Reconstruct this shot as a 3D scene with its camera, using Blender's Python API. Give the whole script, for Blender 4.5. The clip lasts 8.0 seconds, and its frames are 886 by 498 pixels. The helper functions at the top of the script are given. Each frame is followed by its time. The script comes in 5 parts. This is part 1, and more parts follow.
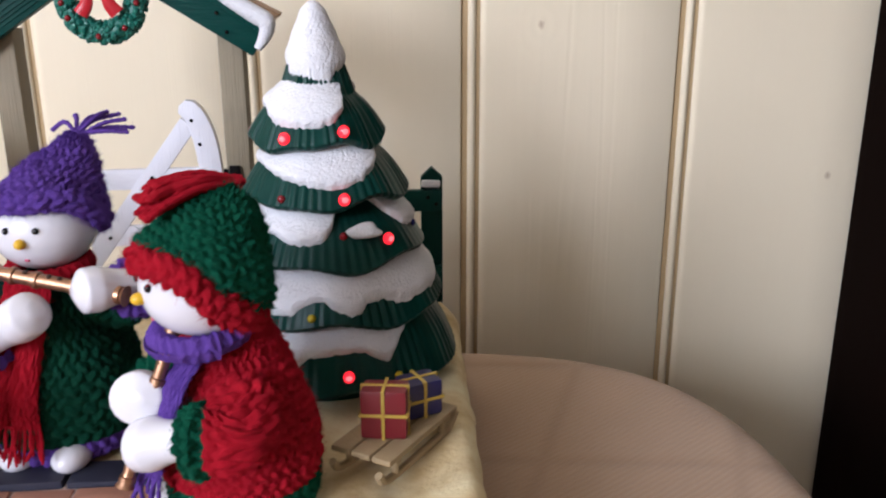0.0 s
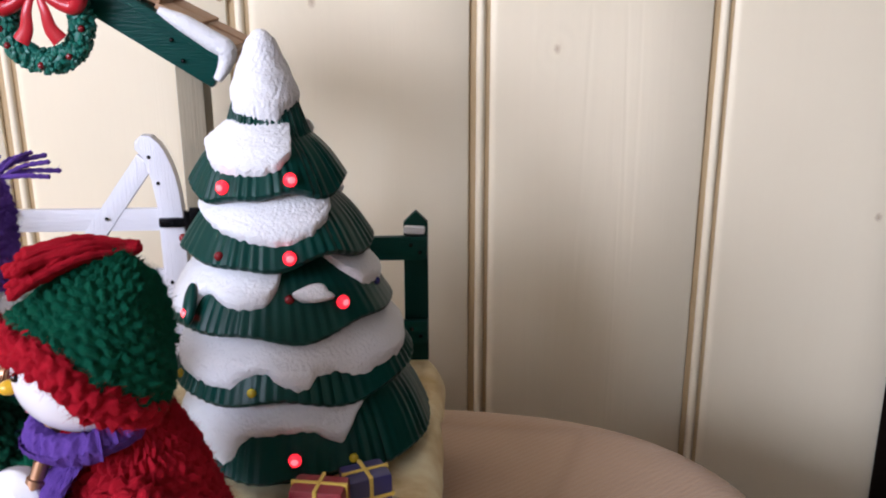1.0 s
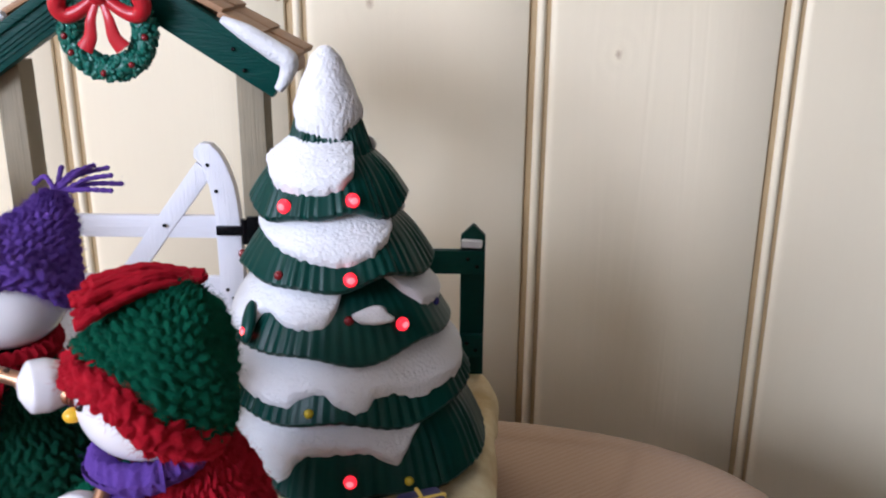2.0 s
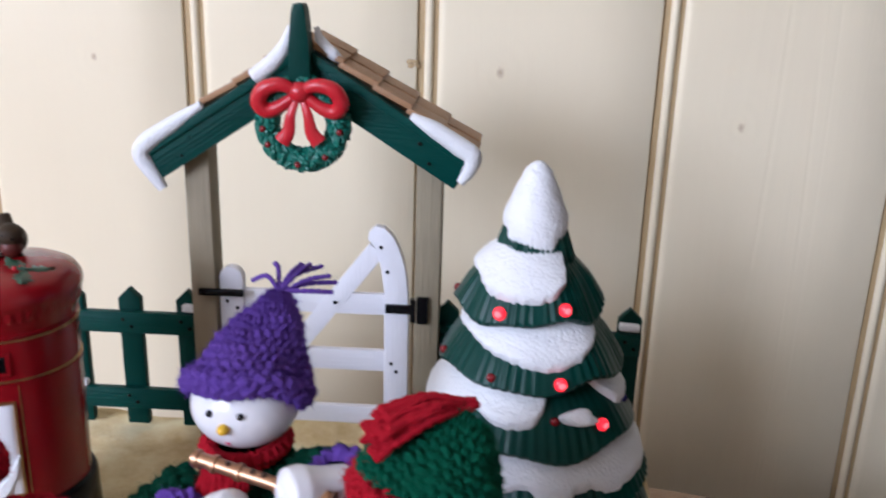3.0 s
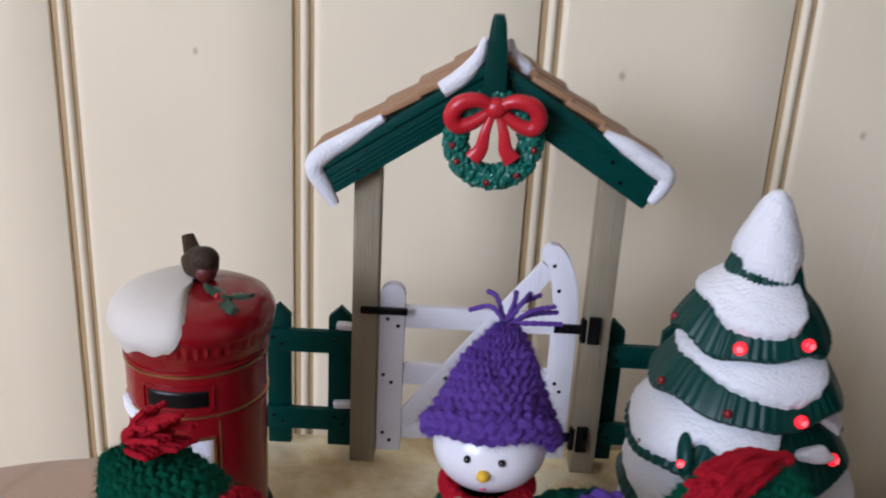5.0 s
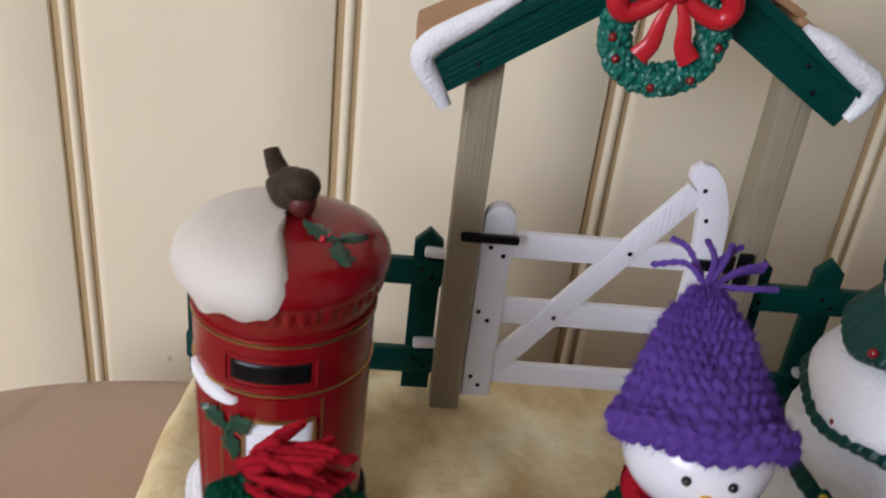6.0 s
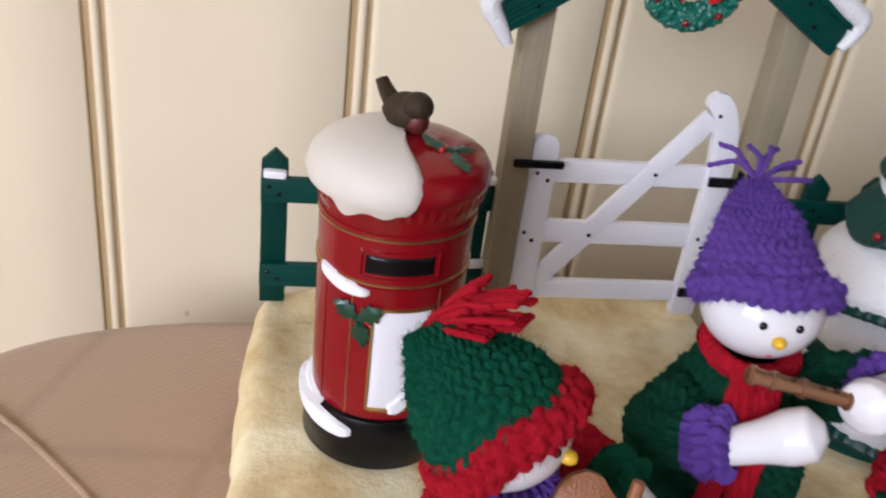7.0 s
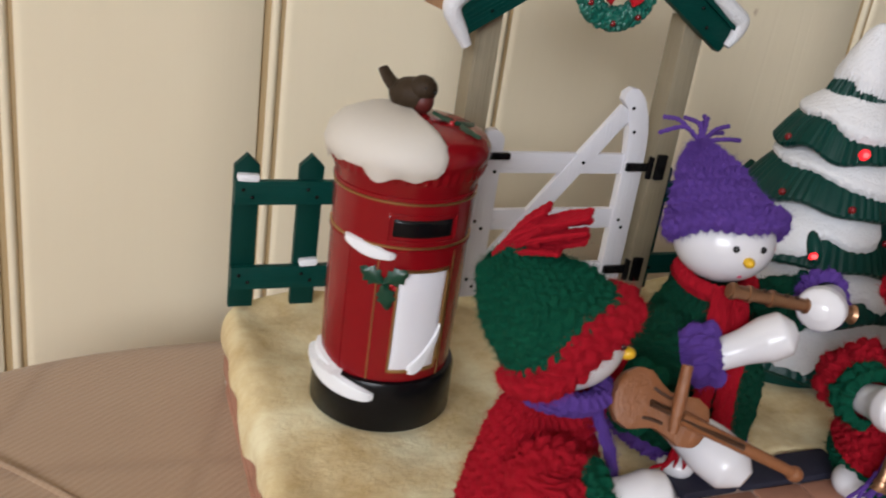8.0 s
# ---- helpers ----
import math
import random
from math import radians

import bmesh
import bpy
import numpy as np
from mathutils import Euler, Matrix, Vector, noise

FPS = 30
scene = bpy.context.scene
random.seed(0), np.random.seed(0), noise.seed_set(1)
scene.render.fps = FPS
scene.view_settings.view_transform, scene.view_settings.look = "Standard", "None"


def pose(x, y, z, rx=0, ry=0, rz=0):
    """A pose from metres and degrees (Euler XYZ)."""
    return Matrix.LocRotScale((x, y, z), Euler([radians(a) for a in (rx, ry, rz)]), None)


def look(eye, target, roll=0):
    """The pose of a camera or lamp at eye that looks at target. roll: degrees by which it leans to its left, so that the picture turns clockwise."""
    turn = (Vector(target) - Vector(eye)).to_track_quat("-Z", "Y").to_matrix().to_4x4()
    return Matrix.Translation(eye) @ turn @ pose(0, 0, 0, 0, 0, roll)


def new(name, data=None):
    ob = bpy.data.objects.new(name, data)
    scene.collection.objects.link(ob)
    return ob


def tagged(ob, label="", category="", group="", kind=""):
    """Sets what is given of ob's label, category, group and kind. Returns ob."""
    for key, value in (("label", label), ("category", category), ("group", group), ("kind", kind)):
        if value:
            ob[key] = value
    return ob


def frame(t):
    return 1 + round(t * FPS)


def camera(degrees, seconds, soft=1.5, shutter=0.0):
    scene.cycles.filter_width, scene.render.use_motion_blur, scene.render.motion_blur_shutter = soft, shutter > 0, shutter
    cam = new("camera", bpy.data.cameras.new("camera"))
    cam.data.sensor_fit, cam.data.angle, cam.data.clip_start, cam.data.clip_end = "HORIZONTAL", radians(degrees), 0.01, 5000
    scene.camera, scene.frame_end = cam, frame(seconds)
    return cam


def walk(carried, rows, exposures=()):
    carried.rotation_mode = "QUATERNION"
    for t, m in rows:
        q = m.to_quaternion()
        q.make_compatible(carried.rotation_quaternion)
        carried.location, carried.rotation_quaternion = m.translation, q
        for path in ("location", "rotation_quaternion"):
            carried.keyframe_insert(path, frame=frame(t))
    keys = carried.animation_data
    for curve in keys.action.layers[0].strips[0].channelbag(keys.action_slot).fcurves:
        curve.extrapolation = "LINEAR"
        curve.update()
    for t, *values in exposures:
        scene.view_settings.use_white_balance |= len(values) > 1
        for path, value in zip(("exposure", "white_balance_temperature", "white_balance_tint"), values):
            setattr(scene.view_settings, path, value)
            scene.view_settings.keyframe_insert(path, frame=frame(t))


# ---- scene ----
cam = camera(52.6, 8.0, 2.0, 0.3)
# seconds, eye, yaw, pitch, roll
PATH = [
    (0.0, (0.1433, -0.4286, 0.1719), -2.80, -17.75, -0.17),
    (0.5, (0.1634, -0.4037, 0.1746), -1.85, -17.01, 0.04),
    (1.0, (0.1773, -0.3776, 0.1753), 0.91, -17.02, -0.17),
    (1.2, (0.1770, -0.3690, 0.1740), 1.42, -17.49, 0.10),
    (2.3, (0.1611, -0.3680, 0.1913), 4.22, -18.11, 0.70),
    (2.5, (0.1513, -0.3701, 0.1947), 4.21, -17.96, 1.21),
    (3.0, (0.1002, -0.3780, 0.2251), 4.15, -18.06, 1.74),
    (3.5, (0.0726, -0.3840, 0.2394), 2.88, -18.14, 1.65),
    (4.0, (0.0618, -0.3796, 0.2478), 1.67, -18.25, 2.24),
    (4.5, (0.0374, -0.3829, 0.2519), 1.21, -18.53, 2.91),
    (4.7, (0.0220, -0.3829, 0.2460), 1.08, -18.55, 2.88),
    (5.8, (-0.0407, -0.2806, 0.2225), -0.31, -27.01, 6.09),
    (6.0, (-0.0596, -0.2844, 0.2223), -3.20, -28.40, 6.73),
    (6.5, (-0.1024, -0.3099, 0.2165), -6.22, -29.06, 7.89),
    (7.0, (-0.1177, -0.3300, 0.2151), -9.68, -28.55, 7.43),
    (7.5, (-0.1589, -0.3514, 0.1995), -23.11, -22.76, 9.50),
    (8.0, (-0.1940, -0.3576, 0.1872), -23.10, -22.13, 8.45),
]
EXPOSURES = [(0.0, -0.11, 5850, 18), (1.0, 0.02, 5700, 20), (2.5, -0.06, 5500, 17), (3.5, -0.36, 5450, 18), (4.0, -0.40, 5450, 18), (4.7, -0.55, 5450, 18), (6.0, -0.66, 5900, 16), (7.0, -0.36, 5950, 17), (7.5, -0.32, 6300, 16), (8.0, -0.74, 6300, 13)]
walk(cam, [(t, pose(*e, 0, 0, yaw) @ pose(0, 0, 0, 90 + pitch) @ pose(0, 0, 0, 0, 0, roll)) for t, e, yaw, pitch, roll in PATH], EXPOSURES)

# ---- light: daylight through the window behind the viewer ----
world = bpy.data.worlds.new("sky")
scene.world = world
world.use_nodes = True
wn = world.node_tree
sky = wn.nodes.new("ShaderNodeTexSky")
sky.sky_type, sky.sun_disc = "NISHITA", False
sky.sun_elevation, sky.sun_rotation = radians(30), radians(200)
wn.links.new(sky.outputs[0], wn.nodes["Background"].inputs[0])
wn.nodes["Background"].inputs[1].default_value = 0.12

WIN = (-3.40, -1.25, 0.60, 2.00)  # x0, x1, z0, z1 of the window opening
ROOM_X0, ROOM_X1, ROOM_Y0, ROOM_Y1, FLOOR, CEIL = -3.6, 2.2, -3.2, 0.166, -0.50, 2.20
lamp = bpy.data.lights.new("window_daylight", "AREA")
lamp.shape, lamp.size, lamp.size_y, lamp.energy = "RECTANGLE", WIN[1] - WIN[0] - 0.1, WIN[3] - WIN[2] - 0.1, 190
lamp.color = (0.93, 0.97, 1.0)
new("window_daylight", lamp).matrix_world = look(((WIN[0] + WIN[1]) / 2, ROOM_Y0 - 0.03, (WIN[2] + WIN[3]) / 2), (-0.1, 0.1, 0.2))


# ---- materials ----
class Nodes:
    """A material's nodes, with short calls to add and link them."""

    def __init__(self, name, rough=0.5, metal=0.0, color=(0.5, 0.5, 0.5)):
        self.m = bpy.data.materials.new(name)
        self.m.use_nodes = True
        self.t = self.m.node_tree
        self.b = self.t.nodes["Principled BSDF"]
        self.b.inputs["Roughness"].default_value = rough
        self.b.inputs["Metallic"].default_value = metal
        self.b.inputs["Base Color"].default_value = (*color, 1)
        self.co = self.t.nodes.new("ShaderNodeTexCoord").outputs["Object"]

    def put(self, value, socket):
        if isinstance(value, bpy.types.NodeSocket):
            self.t.links.new(value, socket)
        else:
            socket.default_value = value
        return socket

    def scaled(self, sx, sy, sz, turn=0):
        n = self.t.nodes.new("ShaderNodeMapping")
        n.inputs["Scale"].default_value = (sx, sy, sz)
        n.inputs["Rotation"].default_value = (0, 0, radians(turn))
        self.t.links.new(self.co, n.inputs["Vector"])
        return n.outputs[0]

    def noise(self, scale, detail=4, rough=0.55, vec=None, distort=0.0):
        n = self.t.nodes.new("ShaderNodeTexNoise")
        n.inputs["Scale"].default_value, n.inputs["Detail"].default_value = scale, detail
        n.inputs["Roughness"].default_value, n.inputs["Distortion"].default_value = rough, distort
        self.t.links.new(vec or self.co, n.inputs["Vector"])
        return n.outputs["Fac"]

    def voronoi(self, scale, vec=None):
        n = self.t.nodes.new("ShaderNodeTexVoronoi")
        n.inputs["Scale"].default_value = scale
        self.t.links.new(vec or self.co, n.inputs["Vector"])
        return n.outputs["Distance"]

    def wave(self, scale, distort=2.0, vec=None, direction="X", detail=2):
        n = self.t.nodes.new("ShaderNodeTexWave")
        n.bands_direction = direction
        n.inputs["Scale"].default_value, n.inputs["Distortion"].default_value, n.inputs["Detail"].default_value = scale, distort, detail
        self.t.links.new(vec or self.co, n.inputs["Vector"])
        return n.outputs["Fac"]

    def ramp(self, fac, *stops):
        n = self.t.nodes.new("ShaderNodeValToRGB")
        e = n.color_ramp.elements
        while len(e) < len(stops):
            e.new(0.5)
        for el, (pos, col) in zip(e, stops):
            el.position, el.color = pos, (*col, 1)
        self.t.links.new(fac, n.inputs[0])
        return n.outputs[0]

    def maths(self, op, a, b=0.0):
        n = self.t.nodes.new("ShaderNodeMath")
        n.operation = op
        self.put(a, n.inputs[0]), self.put(b, n.inputs[1])
        return n.outputs[0]

    def mix(self, fac, a, b, blend="MIX"):
        n = self.t.nodes.new("ShaderNodeMix")
        n.data_type, n.blend_type = "RGBA", blend
        for v, s in ((fac, n.inputs[0]), (a, n.inputs[6]), (b, n.inputs[7])):
            self.put((*v, 1) if isinstance(v, tuple) else v, s)
        return n.outputs[2]

    def color(self, socket):
        self.t.links.new(socket, self.b.inputs["Base Color"])
        return self

    def bump(self, height, strength=0.3, dist=0.001):
        n = self.t.nodes.new("ShaderNodeBump")
        n.inputs["Strength"].default_value, n.inputs["Distance"].default_value = strength, dist
        self.t.links.new(height, n.inputs["Height"])
        self.t.links.new(n.outputs[0], self.b.inputs["Normal"])
        return self


def painted(name, col, rough=0.45, grain=(900, 900, 60), depth=0.4, vary=0.25, metal=0.0):
    """Paint over a moulded grain."""
    k = Nodes(name, rough, metal)
    g = k.noise(1, 3, vec=k.scaled(*grain))
    big = k.noise(45, 3)
    dark = tuple(c * (1 - vary) for c in col)
    k.color(k.mix(big, k.mix(g, dark, col), tuple(min(1, c * (1 + vary * 0.35)) for c in col)))
    k.bump(g, depth, 0.0006)
    k.put(k.ramp(big, (0.3, (rough * 0.8,) * 3), (0.7, (min(1, rough * 1.25),) * 3)), k.b.inputs["Roughness"])
    return k.m


def knitted(name, col):
    k = Nodes(name, 0.95)
    fine = k.noise(2600, 3, 0.7, distort=1.0)
    mid = k.noise(320, 3)
    k.color(k.mix(fine, tuple(c * 0.55 for c in col), k.mix(mid, col, tuple(min(1, c * 1.35 + 0.006) for c in col))))
    k.b.inputs["Sheen Weight"].default_value = 0.18
    k.b.inputs["Sheen Roughness"].default_value = 0.4
    k.b.inputs["Sheen Tint"].default_value = (*[min(1, c * 1.6 + 0.03) for c in col], 1)
    k.b.inputs["Specular IOR Level"].default_value = 0.1
    k.bump(k.maths("ADD", fine, mid), 0.9, 0.0007)
    return k.m


def wall_paint():
    """Cream paint over pine boards, with faint grain and knots showing through."""
    k = Nodes("cream_painted_pine", 0.30)
    k.co = k.t.nodes.new("ShaderNodeNewGeometry").outputs["Position"]
    grain = k.noise(1, 4, 0.5, vec=k.scaled(260, 1, 7), distort=0.6)
    cloud = k.noise(9, 4)
    base = k.mix(cloud, (0.770, 0.675, 0.495), (0.825, 0.735, 0.550))
    base = k.mix(k.maths("MULTIPLY", k.maths("POWER", grain, 3.0), 0.08), base, (0.56, 0.45, 0.30))
    swirl = k.noise(1, 3, 0.5, vec=k.scaled(75, 1, 2.4), distort=1.6)
    height = k.maths("ADD", k.maths("MULTIPLY", grain, 0.015), k.maths("MULTIPLY", k.maths("SINE", k.maths("MULTIPLY", swirl, 34.0)), k.maths("MULTIPLY", k.maths("POWER", k.noise(7, 2), 2.0), 0.10)))
    sep = k.t.nodes.new("ShaderNodeSeparateXYZ")
    k.t.links.new(k.co, sep.inputs[0])
    off = k.maths("DIVIDE", k.maths("SUBTRACT", sep.outputs[0], 0.262), 0.050)
    strip = k.maths("MAXIMUM", k.maths("SUBTRACT", 1.0, k.maths("MULTIPLY", off, off)), 0.0)
    lines = k.maths("SINE", k.maths("MULTIPLY", k.noise(1, 2, 0.4, vec=k.scaled(34, 1, 1.7), distort=0.7), 60.0))
    height = k.maths("ADD", height, k.maths("MULTIPLY", k.maths("MULTIPLY", lines, strip), 0.13))
    for x, z, r in ((-0.159, 0.16, 0.0022), (0.092, 0.16, 0.0028), (0.237, 0.133, 0.0026), (-0.193, -0.115, 0.0022), (0.44, 0.03, 0.0026)):
        near = k.t.nodes.new("ShaderNodeVectorMath")
        near.operation = "MULTIPLY_ADD"
        k.t.links.new(k.co, near.inputs[0])
        near.inputs[1].default_value, near.inputs[2].default_value = (1 / r, 0, 0.75 / r), (-x / r, 0, -z * 0.75 / r)
        ln = k.t.nodes.new("ShaderNodeVectorMath")
        ln.operation = "LENGTH"
        k.t.links.new(near.outputs[0], ln.inputs[0])
        d = k.maths("ADD", ln.outputs["Value"], k.maths("MULTIPLY", k.noise(700, 2), 0.9))
        spot_wide = k.maths("SUBTRACT", 1.25, k.maths("MULTIPLY", d, 0.85))
        spot_wide = k.maths("MAXIMUM", k.maths("MINIMUM", spot_wide, 1.0), 0.0)
        base = k.mix(k.maths("MULTIPLY", spot_wide, 0.85), base, (0.34, 0.22, 0.12))
        rings = k.maths("SINE", k.maths("MULTIPLY", d, 2.2))
        fall = k.maths("MAXIMUM", k.maths("SUBTRACT", 1.0, k.maths("MULTIPLY", d, 0.11)), 0.0)
        height = k.maths("ADD", height, k.maths("MULTIPLY", k.maths("MULTIPLY", rings, fall), 0.22))
        height = k.maths("SUBTRACT", height, k.maths("MULTIPLY", spot_wide, 1.0))
    k.color(base)
    k.bump(height, 0.28, 0.0011)
    return k.m


def wave_grain(name, col, dark, rough=0.6):
    k = Nodes(name, rough)
    g = k.noise(1, 4, 0.6, vec=k.scaled(700, 700, 35), distort=0.8)
    k.color(k.mix(k.noise(60, 3), k.mix(g, dark, col), tuple(c * 0.85 for c in col)))
    k.bump(g, 0.6, 0.0008)
    return k.m


def snow_paint(name="rough_white_snow_paint", col=(0.74, 0.74, 0.77), scale=780, depth=0.6):
    k = Nodes(name, 0.6)
    v = k.noise(scale, 1.5, 0.45)
    k.color(k.mix(k.noise(70, 3), tuple(c * 0.94 for c in col), col))
    k.bump(v, depth, 0.0010)
    return k.m


def base_snow():
    """Yellowed, matted snow: cream with ochre stains."""
    k = Nodes("yellowed_snow", 0.85)
    a, b = k.noise(30, 5, 0.62), k.noise(160, 4, 0.6)
    c = k.ramp(a, (0.36, (0.50, 0.33, 0.12)), (0.50, (0.68, 0.53, 0.27)), (0.64, (0.82, 0.73, 0.47)))
    k.color(k.mix(k.maths("MULTIPLY", b, 0.32), c, (0.84, 0.79, 0.61)))
    k.bump(k.maths("ADD", b, k.maths("MULTIPLY", k.noise(700, 3), 0.4)), 0.45, 0.0013)
    return k.m


def ribbed_cloth():
    k = Nodes("ribbed_beige_cloth", 0.92)
    w = k.wave(105, 1.2, direction="Y", vec=k.scaled(1, 1, 1, -38))
    n, big = k.noise(1500, 3, 0.7), k.noise(7, 3)
    quilt = k.maths("MAXIMUM", k.maths("POWER", k.wave(3.6, 0.5, direction="X", vec=k.scaled(1, 1, 1, 18)), 60.0), k.maths("POWER", k.wave(3.0, 0.5, direction="Y", vec=k.scaled(1, 1, 1, 4)), 60.0))
    c = k.mix(big, (0.39, 0.256, 0.163), (0.46, 0.312, 0.205))
    c = k.mix(k.maths("MULTIPLY", k.maths("MULTIPLY", w, k.noise(16, 3)), 0.5), c, (0.54, 0.39, 0.27))
    c = k.mix(k.maths("MULTIPLY", quilt, 0.35), c, (0.30, 0.19, 0.12))
    k.color(k.mix(k.maths("MULTIPLY", n, 0.3), c, (0.36, 0.24, 0.15)))
    k.b.inputs["Sheen Weight"].default_value = 0.25
    k.bump(k.maths("SUBTRACT", k.maths("ADD", k.maths("MULTIPLY", w, 0.5), n), k.maths("MULTIPLY", quilt, 1.2)), 0.45, 0.0008)
    return k.m


def glossy(name, col, rough=0.22, vary=0.2):
    k = Nodes(name, rough)
    k.color(k.mix(k.noise(55, 3), tuple(c * (1 - vary) for c in col), col))
    k.bump(k.noise(180, 3), 0.08, 0.0008)
    return k.m


def lit(name, col, power):
    k = Nodes(name, 0.25, color=col)
    k.b.inputs["Emission Color"].default_value = (*col, 1)
    k.b.inputs["Emission Strength"].default_value = power
    return k.m


M_WALL = wall_paint()
M_OCHRE = wave_grain("ochre_joint_wood", (0.52, 0.38, 0.20), (0.40, 0.27, 0.13), 0.6)
M_ROOM = painted("cream_room_paint", (0.76, 0.72, 0.66), 0.6, (30, 30, 30), 0.1, 0.05)
M_CEIL = painted("white_ceiling_paint", (0.82, 0.80, 0.76), 0.8, (40, 40, 40), 0.1, 0.04)
M_CARPET = painted("brown_carpet", (0.32, 0.20, 0.12), 0.95, (500, 500, 500), 0.8, 0.3)
M_DARKWOOD = wave_grain("dark_stained_wood", (0.006, 0.002, 0.001), (0.003, 0.001, 0.0006), 0.9)
M_DARKWOOD.node_tree.nodes["Principled BSDF"].inputs["Specular IOR Level"].default_value = 0.04
M_CLOTH = ribbed_cloth()
M_BASE = base_snow()
M_SNOW = snow_paint()
M_SNOW_FINE = snow_paint("smooth_white_snow_paint", (0.82, 0.83, 0.87), 500, 0.25)
M_SNOW_CREAM = snow_paint("off_white_snow_paint", (0.64, 0.595, 0.54), 420, 0.12)
M_GREEN = painted("dark_green_painted_wood", (0.0015, 0.036, 0.028), 0.45, (1500, 500, 90), 0.35, 0.35)
M_GREEN_R = painted("dark_green_grained_paint", (0.001, 0.046, 0.037), 0.4, (110, 1300, 1300), 0.8, 0.6)
M_FIR = glossy("dark_green_tree_paint", (0.003, 0.046, 0.036), 0.34, 0.35)
M_WHITE = painted("white_painted_wood", (0.74, 0.73, 0.78), 0.5, (1300, 500, 70), 0.6, 0.12)
M_WHITE_H = painted("white_painted_rail", (0.74, 0.73, 0.78), 0.5, (70, 500, 1300), 0.6, 0.12)
M_POST = painted("grey_weathered_wood", (0.285, 0.240, 0.165), 0.65, (1100, 1100, 30), 0.7, 0.45)
M_TILE = wave_grain("brown_shingle", (0.40, 0.215, 0.10), (0.22, 0.10, 0.04), 0.5)
M_BLACK = glossy("black_enamel", (0.005, 0.005, 0.006), 0.25)
M_RED = glossy("glossy_red_enamel", (0.235, 0.005, 0.009), 0.2, 0.15)
M_RED_BOW = glossy("red_bow_enamel", (0.50, 0.012, 0.022), 0.3, 0.1)
M_GOLD = Nodes("gold_paint", 0.35, 0.9, (0.42, 0.26, 0.10)).m
M_BRASS = Nodes("brass", 0.38, 0.95, (0.42, 0.24, 0.145)).m
M_PLATE = glossy("white_enamel", (0.80, 0.80, 0.86), 0.3, 0.05)
M_LEAF = glossy("wreath_green", (0.008, 0.16, 0.115), 0.4, 0.4)
M_HOLLY = glossy("holly_green", (0.006, 0.055, 0.030), 0.3, 0.3)
M_BERRY = glossy("dark_red_berry", (0.20, 0.008, 0.012), 0.2, 0.1)
M_YELLOW = glossy("yellow_bead", (0.55, 0.42, 0.02), 0.25, 0.1)
M_BLUE = glossy("dark_blue_bead", (0.02, 0.02, 0.12), 0.25, 0.1)
M_LIT = lit("lit_red_bulb", (1.0, 0.02, 0.03), 1.6)
M_LIT_CORE = lit("lit_bulb_core", (1.0, 0.10, 0.10), 2.6)
M_PORCELAIN = glossy("white_glazed_face", (0.75, 0.74, 0.78), 0.18, 0.03)
M_EYE = glossy("black_eye", (0.012, 0.012, 0.014), 0.12)
M_NOSE = glossy("orange_nose", (0.80, 0.47, 0.02), 0.3)
M_MOUTH = glossy("pink_mouth", (0.62, 0.10, 0.18), 0.4)
M_YARN_RED = knitted("red_yarn", (0.48, 0.008, 0.022))
M_YARN_GREEN = knitted("green_yarn", (0.003, 0.095, 0.050))
M_YARN_DKGREEN = knitted("dark_green_yarn", (0.003, 0.060, 0.032))
M_YARN_PURPLE = knitted("purple_yarn", (0.150, 0.070, 0.39))
M_VIOLIN = wave_grain("orange_brown_wood", (0.30, 0.115, 0.045), (0.20, 0.07, 0.025), 0.45)
M_VIOLIN_DARK = glossy("dark_brown_wood", (0.06, 0.025, 0.012), 0.4)
M_BIRD = wave_grain("brown_bird_paint", (0.046, 0.028, 0.015), (0.022, 0.014, 0.008), 0.55)
M_BIRD_RED = glossy("red_breast_paint", (0.11, 0.016, 0.012), 0.5)
M_SLED = wave_grain("pale_sled_wood", (0.42, 0.31, 0.17), (0.28, 0.19, 0.09), 0.6)
M_GIFT_RED = glossy("red_gift_paper", (0.20, 0.012, 0.02), 0.4)
M_GIFT_BLUE = glossy("blue_gift_paper", (0.022, 0.02, 0.09), 0.4)
M_RIBBON = glossy("yellow_ribbon", (0.55, 0.38, 0.06), 0.4)
M_KERB = glossy("slate_blue_stone", (0.035, 0.035, 0.055), 0.5, 0.4)
M_BRICK = painted("pinkish_brick_paint", (0.42, 0.20, 0.13), 0.7, (300, 300, 300), 0.6, 0.35)
M_JOINT = painted("pale_mortar", (0.55, 0.42, 0.36), 0.85, (400, 400, 400), 0.5, 0.2)
M_FRAME = glossy("white_window_paint", (0.8, 0.8, 0.78), 0.4, 0.05)

for m_, level in ((M_GREEN, 0.12), (M_GREEN_R, 0.14), (M_FIR, 0.18), (M_BLACK, 0.2), (M_RED, 0.36), (M_POST, 0.2), (M_KERB, 0.2), (M_BIRD, 0.2)):
    m_.node_tree.nodes["Principled BSDF"].inputs["Specular IOR Level"].default_value = level

# ---- mesh helpers ----
WORLD = {}


